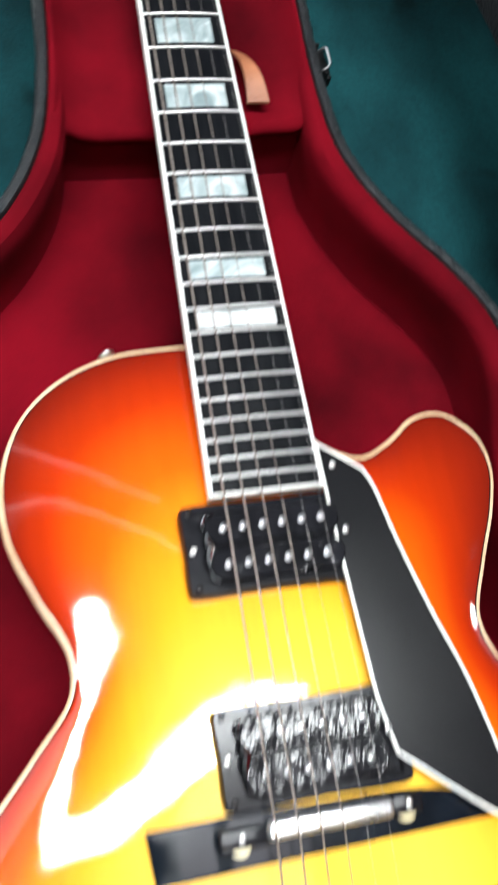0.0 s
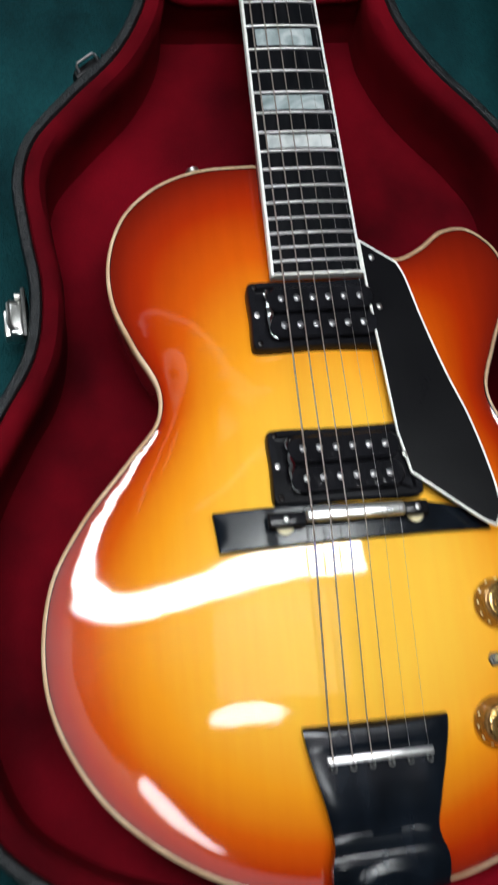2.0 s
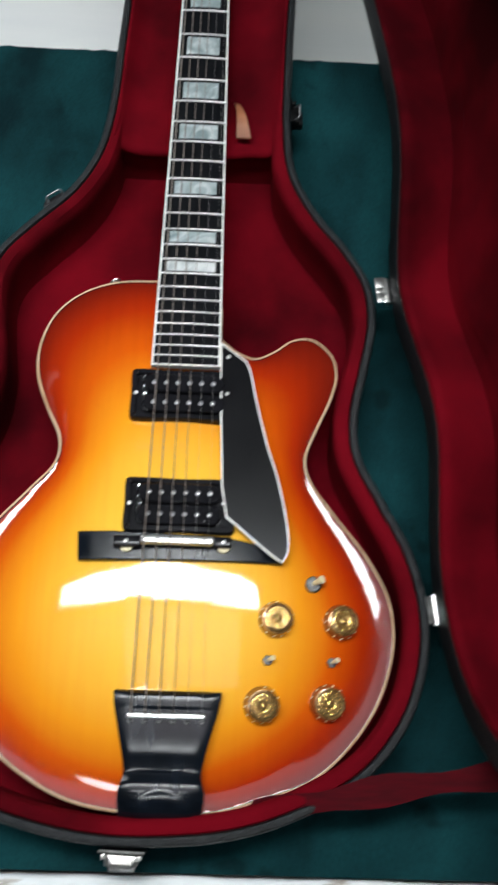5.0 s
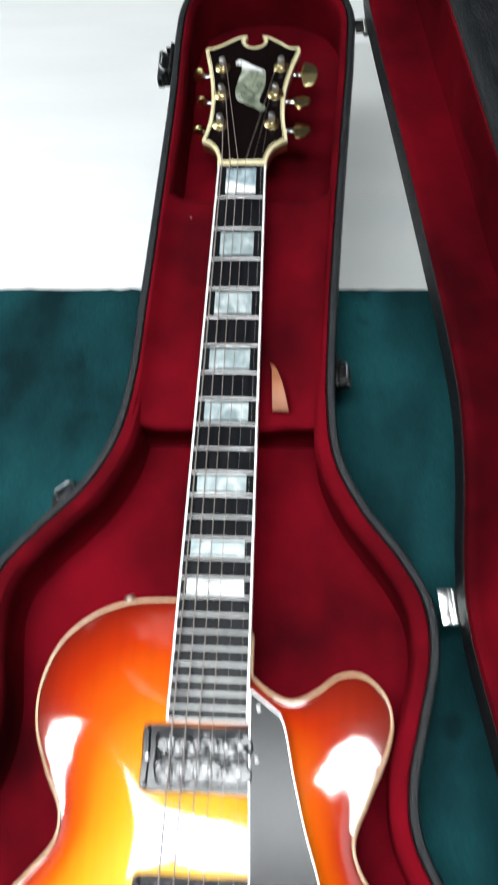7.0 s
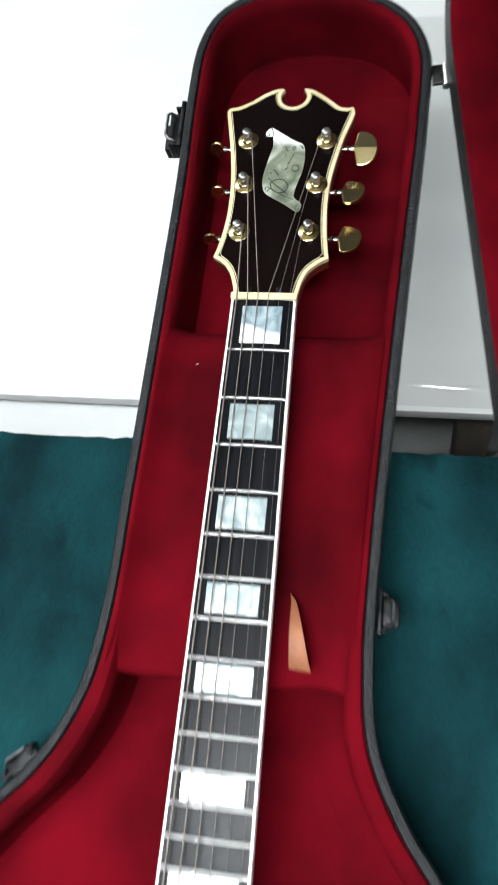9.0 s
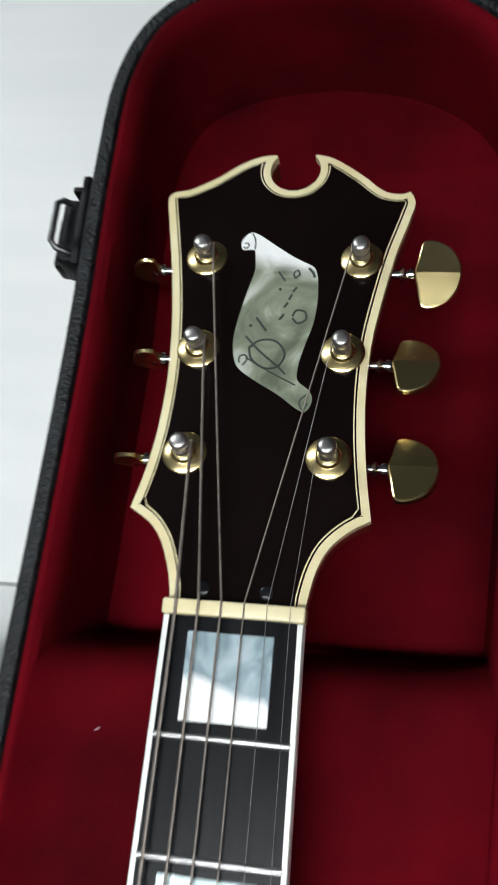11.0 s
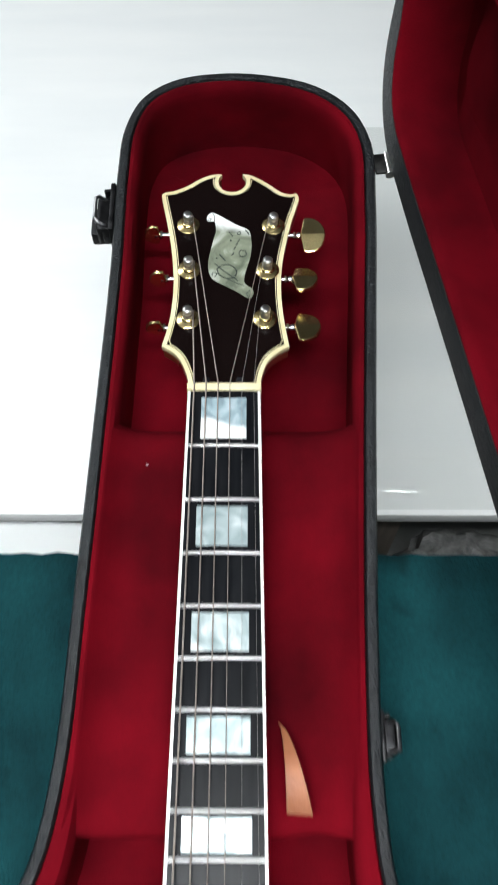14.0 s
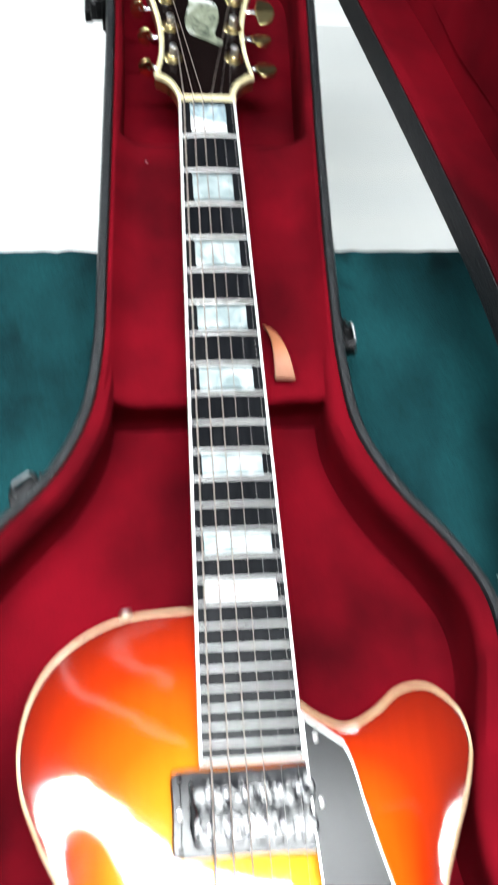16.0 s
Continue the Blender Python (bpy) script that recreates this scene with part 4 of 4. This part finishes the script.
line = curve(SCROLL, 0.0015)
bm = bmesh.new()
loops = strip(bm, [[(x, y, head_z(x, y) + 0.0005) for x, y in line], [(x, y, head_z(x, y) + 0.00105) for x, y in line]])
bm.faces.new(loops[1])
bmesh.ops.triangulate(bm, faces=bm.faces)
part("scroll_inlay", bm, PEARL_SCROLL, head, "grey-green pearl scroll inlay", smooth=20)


def stroke(points, width, parent):
    bm = tube([(x, y, head_z(x, y) + 0.00105) for x, y in curve(points, 0.0008, closed=False)], width, 6)
    part("mark", bm, INK, parent, "dark engraved mark")


# plain loops and bars: an oval, slanted bars, a ring, a row of short bars and the lines of the rolled ends
MARKS = (
    (((-0.0065, 0.7231), (-0.0032, 0.7260), (0.0025, 0.7260), (0.0063, 0.7211), (0.0044, 0.7161), (0.0001, 0.7152), (-0.0050, 0.7186), (-0.0065, 0.7231)), 0.00042),
    (((-0.0080, 0.7276), (-0.0026, 0.7219), (0.0051, 0.7153), (0.0072, 0.7130)), 0.00040),
    (((-0.0012, 0.7300), (-0.0050, 0.7352)), 0.00048),
    (((0.0078, 0.7352), (0.0096, 0.7333), (0.0124, 0.7348), (0.0118, 0.7380), (0.0086, 0.7384), (0.0076, 0.7360)), 0.00040),
    (((0.0030, 0.7345), (0.0044, 0.7368)), 0.00044),
    (((0.0042, 0.7395), (0.0054, 0.7416)), 0.00044),
    (((0.0056, 0.7428), (0.0066, 0.7450)), 0.00042),
    (((0.0068, 0.7462), (0.0080, 0.7480)), 0.00042),
    (((0.0010, 0.7545), (0.0036, 0.7506)), 0.00036),
    (((0.0072, 0.7518), (0.0086, 0.7536), (0.0078, 0.7552), (0.0064, 0.7538), (0.0072, 0.7518)), 0.00034),
    (((0.0018, 0.7468), (0.0024, 0.7474)), 0.00055),
    (((-0.0072, 0.7322), (-0.0064, 0.7318)), 0.00060),
    (((-0.0093, 0.7171), (-0.0094, 0.7195), (-0.0075, 0.7202), (-0.0067, 0.7185), (-0.0080, 0.7162)), 0.00034),
    (((-0.0066, 0.7190), (-0.0023, 0.7162), (0.0050, 0.7122), (0.0112, 0.7090)), 0.00030),
    (((-0.0105, 0.7712), (-0.0092, 0.7684), (-0.0089, 0.7640)), 0.00028),
    (((-0.0134, 0.7650), (-0.0118, 0.7648), (-0.0116, 0.7668), (-0.0130, 0.7668)), 0.00028),
    (((0.0150, 0.7055), (0.0130, 0.7028), (0.0144, 0.7000), (0.0158, 0.7022)), 0.00028),
    (((0.0118, 0.7560), (0.0132, 0.7545), (0.0142, 0.7522)), 0.00050))
for points, width in MARKS:
    stroke(points, width, head)
for x in (-0.0110, 0.0092):
    z = head_z(x, 0.637) + 0.0008
    part("screw", lathe([(0.0022, 0), (0.0022, 0.0006), (0.0012, 0.0010), (0.0002, 0.0010)], (x, 0.637, z), 16), BLACK_PLASTIC, head, "small round screw")

POSTS = [(-0.0236, 0.6825, 96), (-0.0245, 0.7223, 93), (-0.0264, 0.7605, 90), (0.0304, 0.7598, 8), (0.0264, 0.7219, -24), (0.0247, 0.6829, -20)]
TOPS = []
for x, y, turn in POSTS:
    s = 1 if x > 0 else -1
    z = head_z(x, y) + 0.0008
    up = Vector((0, 0.11, 1)).normalized()
    tuner = part("tuner", lathe([(0.0076, 0), (0.0076, 0.0006), (0.0068, 0.0011), (0.0052, 0.0013), (0.0044, 0.0016), (0.0042, 0.0024), (0.0034, 0.0030), (0.0032, 0.0030)], (x, y, z), 28, up), GOLD, head, "gold tuner bushing")
    part("post", lathe([(0.0029, 0.003), (0.0029, 0.0052), (0.0024, 0.0059), (0.0024, 0.0068), (0.0030, 0.0075), (0.0032, 0.0098), (0.0029, 0.0106), (0.0023, 0.0110), (0.0012, 0.0112)], (x, y, z), 22, up), NICKEL, tuner, "nickel string post")
    TOPS.append(Vector((x, y, z)) + up * 0.0064)
    edge = {0: 0.0362, 1: 0.0362, 2: 0.0420, 3: 0.0412, 4: 0.0350, 5: 0.0357}[len(TOPS) - 1]
    bz = z - 0.0105
    end = s * (edge + (0.0078 if s > 0 else 0.0040))
    part("shaft", join(lathe([(0.0017, 0), (0.0017, 0.0125)], (s * (edge - 0.005), y, bz), 12, (s, 0, 0)), lathe([(0.0027, 0.0), (0.0030, 0.0012), (0.0022, 0.0022)], (s * (edge + 0.0026), y, bz), 14, (s, 0, 0)),
                       lathe([(0.0024, 0.0), (0.0026, 0.001), (0.0024, 0.002)], (s * (edge + 0.0056), y, bz), 14, (s, 0, 0))), CHROME, tuner, "small bright shaft")
    line = curve([(-0.0002, 0.0), (0.0008, -0.0050), (0.0024, -0.0124), (0.0032, -0.0133), (0.0072, -0.0135), (0.0128, -0.0109), (0.0163, -0.0062), (0.0176, 0.0), (0.0163, 0.0062), (0.0128, 0.0109), (0.0072, 0.0135), (0.0032, 0.0133), (0.0024, 0.0124), (0.0008, 0.0050)], 0.0012)
    bm = bmesh.new()
    loops = strip(bm, [flat(inset(line, d), h) for d, h in ((0.0007, -0.0028), (0.0002, -0.0025), (0.0, -0.0019), (0.0, 0.0019), (0.0002, 0.0025), (0.0007, 0.0028))])
    for loop in (loops[0], loops[-1]):
        order = sorted(range(len(loop)), key=lambda i: abs(loop[i].co.y))
        a = order[0]
        b = next(i for i in order[1:] if abs(loop[i].co.x - loop[a].co.x) > 0.008)
        a, b = min(a, b), max(a, b)
        bm.faces.new(loop[a:b + 1])
        bm.faces.new(loop[b:] + loop[:a + 1])
    for v in bm.verts:
        v.co.z *= 1.15 - 50 * abs(v.co.y)
    bmesh.ops.scale(bm, vec=(s * 0.95, 0.95, 0.9) if s > 0 else (-0.62, 0.66, 0.62), verts=bm.verts)
    bmesh.ops.rotate(bm, verts=bm.verts, cent=(0, 0, 0), matrix=Matrix.Rotation(radians(turn), 3, "X"))
    bmesh.ops.translate(bm, verts=bm.verts, vec=(end, y, bz))
    part("button", bm, GOLD, tuner, "polished gold half-round tuner button", smooth=11)

# pickups
for cx, cy in ((-0.0005, 0.1232), (0.0008, 0.0284)):
    zt = 0.1565
    ring_line = curve([(cx - 0.0435, cy - 0.0205), (cx - 0.0420, cy - 0.0218), (cx, cy - 0.0218), (cx + 0.0420, cy - 0.0218), (cx + 0.0435, cy - 0.0205), (cx + 0.0435, cy), (cx + 0.0435, cy + 0.0205), (cx + 0.0420, cy + 0.0218),
                       (cx, cy + 0.0218), (cx - 0.0420, cy + 0.0218), (cx - 0.0435, cy + 0.0205), (cx - 0.0435, cy)], 0.004)
    bm = bmesh.new()
    loops = strip(bm, [[(x, y, top_z(x, y) - 0.001) for x, y in ring_line], flat(ring_line, zt - 0.0016), flat(inset(ring_line, 0.0010), zt), flat(inset(ring_line, 0.0045), zt), flat(inset(ring_line, 0.0052), zt - 0.004)])
    bm.faces.new(loops[-1])
    pickup = part("pickup", bm, BLACK_PLASTIC, guitar, "black humbucker in a black ring")
    # the ring edge's highlight at the bass end of the coils, put into shape as a bright bent wire
    clip = [(cx - 0.0322, cy + 0.0155), (cx - 0.0338, cy + 0.0120), (cx - 0.0318, cy + 0.0080), (cx - 0.0325, cy + 0.0030), (cx - 0.0312, cy), (cx - 0.0325, cy - 0.0030), (cx - 0.0322, cy - 0.0090), (cx - 0.0318, cy - 0.0140), (cx - 0.0285, cy - 0.0160)]
    part("clip", tube([(x, y, zt + 0.0012) for x, y in curve(clip, 0.001, closed=False)], lambda s: 0.0008 + 0.0014 * math.sin(math.pi * s) ** 2, 8), CHROME, pickup, "bent chrome wire drawn as the ring edge's highlight")
    for row in (-0.0088, 0.0088):
        yc = cy + row
        out = []
        for k in range(28):
            a = 2 * math.pi * k / 28
            out.append((cx + math.copysign(0.0255, math.cos(a)) + 0.0080 * math.cos(a), yc + 0.0080 * math.sin(a)))
        bm = slab(np.array(out), zt - 0.003, zt + 0.0030, 0.0010)
        part("coil", bm, BOBBIN, pickup, "black coil bobbin")
        for k in range(6):
            part("pole", lathe([(0.0020, -0.001), (0.0020, 0.0005), (0.0014, 0.0009), (0.0003, 0.0009)], (cx + (k - 2.5) * 0.0097, yc, zt + 0.0030), 16), STEEL, pickup)
    for x, y in ((-0.0395, 0.0185), (-0.0395, -0.0185), (-0.0395, 0.0)):
        part("screw", lathe([(0.0017, 0), (0.0017, 0.0005), (0.0009, 0.0009), (0.0002, 0.0009)], (cx + x, cy + y, zt), 14), NICKEL if y == 0 else BLACK_GLOSS, pickup)

# pickguard
G = [[(0.0292, 0.1400), (0.0285, 0.1715)], [(0.0285, 0.1715), (0.0510, 0.1545)], [(0.0510, 0.1545), (0.0545, 0.1460), (0.0610, 0.1160), (0.0705, 0.0790), (0.0790, 0.0520), (0.0850, 0.0250), (0.0880, 0.0040), (0.0875, -0.0080), (0.0835, -0.0160)],
     [(0.0835, -0.0160), (0.0790, -0.0142), (0.0380, 0.0190)], [(0.0380, 0.0190), (0.0335, 0.0440)], [(0.0335, 0.0440), (0.0305, 0.1060)], [(0.0305, 0.1060), (0.0292, 0.1400)]]
line = []
for seg in G:
    line += list(curve(seg, 0.003, closed=False)[:-1])
line = np.array(line)
GZ = 0.1580
bm = slab(inset(line, 0.0012), GZ - 0.0015, GZ, 0.0)
bmesh.ops.triangulate(bm, faces=[fc for fc in bm.faces if len(fc.verts) > 4])
guard = part("pickguard", bm, GUARD, guitar, "black pickguard with white edge", smooth=20)
part("white_edge", band(line, 0.0013, GZ - 0.0016, GZ + 0.00015), WHITE_BIND, guard, "white bevelled edge")
for x, y in ((0.0355, 0.1245), (0.0360, 0.0300), (0.0355, 0.1580)):
    part("screw", lathe([(0.0017, 0), (0.0017, 0.0005), (0.0009, 0.0010), (0.0002, 0.0010)], (x, y, GZ), 14), NICKEL, guard)
for x, y in ((0.075, 0.010), (0.050, 0.120)):
    part("standoff", lathe([(0.003, 0), (0.003, GZ - 0.0014 - top_z(x, y))], (x, y, top_z(x, y)), 12), BLACK_PLASTIC, guard)

# bridge
line = np.concatenate([curve(s, 0.004, closed=False)[:-1] for s in ([(-0.0778, 0.0055), (-0.0758, -0.0175)], [(-0.0758, -0.0175), (0.0, -0.0158), (0.0840, -0.0148)], [(0.0840, -0.0148), (0.0780, -0.0060), (0.0450, 0.0030), (0.0, 0.0050)], [(0.0, 0.0050), (-0.0400, 0.0060), (-0.0778, 0.0055)])])
bm = bmesh.new()
loops = strip(bm, [[(x, y, top_z(x, y) - 0.0006) for x, y in line], [(x, y, top_z(x, y) + 0.0040 + 0.0015 * (x < -0.045)) for x, y in line], [(x, y, top_z(x, y) + 0.0048 + 0.0015 * (x < -0.045)) for x, y in inset(line, 0.0009)]])
bm.faces.new(loops[-1])
bmesh.ops.triangulate(bm, faces=[fc for fc in bm.faces if len(fc.verts) > 4])
bridge = part("bridge", bm, EBONY_TAIL, guitar, "polished ebony bridge foot")
bar = box(-0.0275, 0.0295, -0.0060, 0.0012, 0.1590, 0.1652, 0.0022, 4)
part("saddle", bar, SADDLE, bridge, "bright metal saddle bar")
for x0, x1, yc in ((-0.0485, -0.0272, -0.0036), (0.0292, 0.0435, -0.0022)):
    part("saddle_end", box(x0, x1, yc - 0.0042, yc + 0.0042, 0.1575, 0.1628, 0.0015, 3), BLACK_PLASTIC, bridge, "dark end of the saddle")
    xm = -0.0385 if x0 < 0 else 0.0372
    part("thumbwheel", lathe([(0.0048, 0), (0.0052, 0.0004), (0.0052, 0.0018), (0.0048, 0.0022)], (xm, yc - 0.0020, 0.1545), 28), CREAM, bridge, "pale gold thumbwheel")
    part("screw", lathe([(0.0016, 0), (0.0016, 0.0004), (0.0008, 0.0008), (0.0002, 0.0008)], (xm, yc, 0.1628), 14), NICKEL, bridge)
    part("stud", lathe([(0.0016, 0), (0.0016, 0.0080)], (xm, yc, 0.1500), 10), GOLD, bridge)

# tailpiece: a carved piece that narrows at the waist and wraps over the end
bm = bmesh.new()
rings = []
TAIL = ((-0.1135, 0.0395, 0.1460), (-0.1145, 0.0402, 0.1478), (-0.1180, 0.0400, 0.1484), (-0.1280, 0.0383, 0.1482), (-0.1380, 0.0358, 0.1478), (-0.1480, 0.0332, 0.1472), (-0.1580, 0.0308, 0.1460), (-0.1660, 0.0292, 0.1440),
                  (-0.1710, 0.0286, 0.1432), (-0.1750, 0.0288, 0.1444), (-0.1790, 0.0298, 0.1460), (-0.1815, 0.0306, 0.1462), (-0.1840, 0.0312, 0.1462), (-0.1865, 0.0313, 0.1458), (-0.1890, 0.0314, 0.1453), (-0.1920, 0.0313, 0.1444), (-0.1950, 0.0310, 0.1432), (-0.1985, 0.0306, 0.1412), (-0.2020, 0.0302, 0.1380), (-0.2055, 0.0298, 0.1310), (-0.2065, 0.0295, 0.1220))
TAIL = curve(TAIL, 0.0012, closed=False)
for s, hw, zz in TAIL:
    cx = -0.0005 - 0.02 * (-0.1135 - s)
    ring = [(cx - hw, s, zz - 0.0065)]
    for k in range(33):
        q = k / 16 - 1
        x = cx + hw * q
        dip = 0.0022 * math.exp(-((q) / 0.75) ** 4) if -0.170 < s < -0.126 else 0.0
        # a rounded crest stands up on the lower block
        v = min(1, max(0, (1 - (q / 0.9) ** 2 - ((s + 0.2065) / 0.0235) ** 2) * 2.2))
        crest = 0.0020 * v * v * (3 - 2 * v) if s < -0.18 else 0.0
        ring.append((x, s - 0.0022 * (1 - q * q) * (s > -0.117), zz - 0.0016 * q ** 6 - dip * 0.5 + crest))
    ring.append((cx + hw, s, zz - 0.0065))
    rings.append(ring)
loops = strip(bm, rings)
bm.faces.new(loops[0])
bm.faces.new(loops[-1])
tail = part("tailpiece", bm, EBONY_TAIL, guitar, "carved black ebony tailpiece", smooth=50)
part("string_bar", box(-0.0300, 0.0285, -0.1338, -0.1302, 0.1470, 0.1492, 0.0008, 3), SADDLE, tail, "bright string bar")
for k in range(6):
    x = -0.0270 + k * 0.0105
    ball = tube([(x + 0.0016 * math.cos(a), -0.1356 + 0.0016 * math.sin(a), 0.1484) for a in np.linspace(0, 2 * math.pi, 13)], 0.0006, 6)
    part("ball_end", ball, LATCH, tail)

# strings
GAUGE = (0.00054, 0.00045, 0.00037, 0.00026, 0.00010, 0.00008)
for k, r in enumerate(GAUGE):
    nx, bx, tx = -0.0178 + 0.0071 * k, -0.0243 + 0.0099 * k, -0.0270 + 0.0105 * k
    nut_z = BOARD_Z + 0.0016
    p = TOPS[k]
    s = -1 if k < 3 else 1
    post = p + Vector((-s * 0.0034, -0.001, 0))
    pts = [post + Vector((0, 0.003, 0)), post, Vector((nx, NUT_Y + 0.0048, nut_z + 0.0002)), Vector((nx, NUT_Y + 0.0002, nut_z)), Vector((bx, -0.0025 + 0.0002 * k, 0.1662)), Vector((tx, -0.1145, 0.1496)), Vector((tx, -0.1325, 0.1498))]
    line = []
    for a, b in zip(pts, pts[1:]):
        line += [a.lerp(b, j / 4) for j in range(4)]
    part("string", tube(line + [pts[-1]], r, 8), WOUND if k < 4 else PLAIN, guitar, "wound string" if k < 4 else "thin plain string")
    coilpts = [p + Vector((0.0028 * math.cos(a), 0.0028 * math.sin(a), -0.0008 + 0.00025 * a / 2)) for a in np.linspace(0, 9, 40)]
    part("winding", tube(coilpts, r * 0.8, 6), WOUND if k < 4 else PLAIN, guitar)

# knobs and switches
for x, y, turn in ((0.0795, -0.0575, 0.4), (0.1305, -0.0570, 1.3), (0.0700, -0.1210, 2.2), (0.1205, -0.1180, 3.3)):
    n = Vector((top_z(x - 0.004, y) - top_z(x + 0.004, y), top_z(x, y - 0.004) - top_z(x, y + 0.004), 0.008)).normalized()
    base = Vector((x, y, top_z(x, y) + 0.0008))
    knob = part("knob", lathe([(0.0114, 0), (0.0137, 0.0008), (0.0139, 0.0026), (0.0130, 0.0040), (0.0124, 0.0092), (0.0118, 0.0104), (0.0107, 0.0106), (0.0098, 0.0100)], base, 40, n), KNOB_DARK, guitar, "amber gold top-hat knob")
    part("cap", lathe([(0.0097, 0.0088), (0.0096, 0.0112), (0.0086, 0.0118), (0.0072, 0.0116), (0.0068, 0.0108), (0.0060, 0.0108), (0.0056, 0.0117), (0.0040, 0.0119), (0.0030, 0.0113), (0.0022, 0.0120), (0.0004, 0.0121)], base, 40, n), GOLD_KNOB, knob, "ringed gold cap")
    q = n.to_track_quat("Z", "Y")
    for k in range(11):
        a = turn + k * 0.5
        c = base + q @ Vector((0.01325 * math.cos(a), 0.01325 * math.sin(a), 0.0042))
        m = box(-0.0007, 0.0007, -0.0004, 0.0004, -0.0003, 0.0004)
        m.transform(Matrix.Translation(c) @ q.to_matrix().to_4x4() @ Matrix.Rotation(a + 1.57, 4, "Z"))
        part("mark", m, CREAM, knob)
for x, y, big in ((0.0740, -0.0885, 0), (0.1240, -0.0880, 0), (0.1090, -0.0285, 1)):
    k = 1.55 if big else 1.0
    base = Vector((x, y, top_z(x, y)))
    sw = part("switch", lathe([(0.0042 * k, 0), (0.0042 * k, 0.0014 * k), (0.0036 * k, 0.0020 * k), (0.0025 * k, 0.0021 * k), (0.0024 * k, 0.0036 * k), (0.0008, 0.0038 * k)], base, 6 if not big else 24), LATCH, guitar, "dark worn steel toggle switch")
    d = Vector((0.62, 0.20, 0.9)).normalized()
    a = base + Vector((0, 0, 0.003 * k))
    part("lever", tube([a, a + d * 0.0035 * k, a + d * 0.0058 * k, a + d * 0.0066 * k], lambda s: (0.0012 + 0.0009 * s) * k, 12), CREAM, sw, "cream lever")
# strap button on the upper bout
d = Vector((-0.28, 0.95, 0.05)).normalized()
part("strap_button", lathe([(0.0028, 0), (0.0024, 0.0016), (0.0024, 0.0028), (0.0042, 0.0042), (0.0045, 0.0056), (0.0034, 0.0065), (0.0004, 0.0066)], (-0.0660, 0.2330, 0.1355), 24, d), NICKEL, guitar, "nickel strap button")
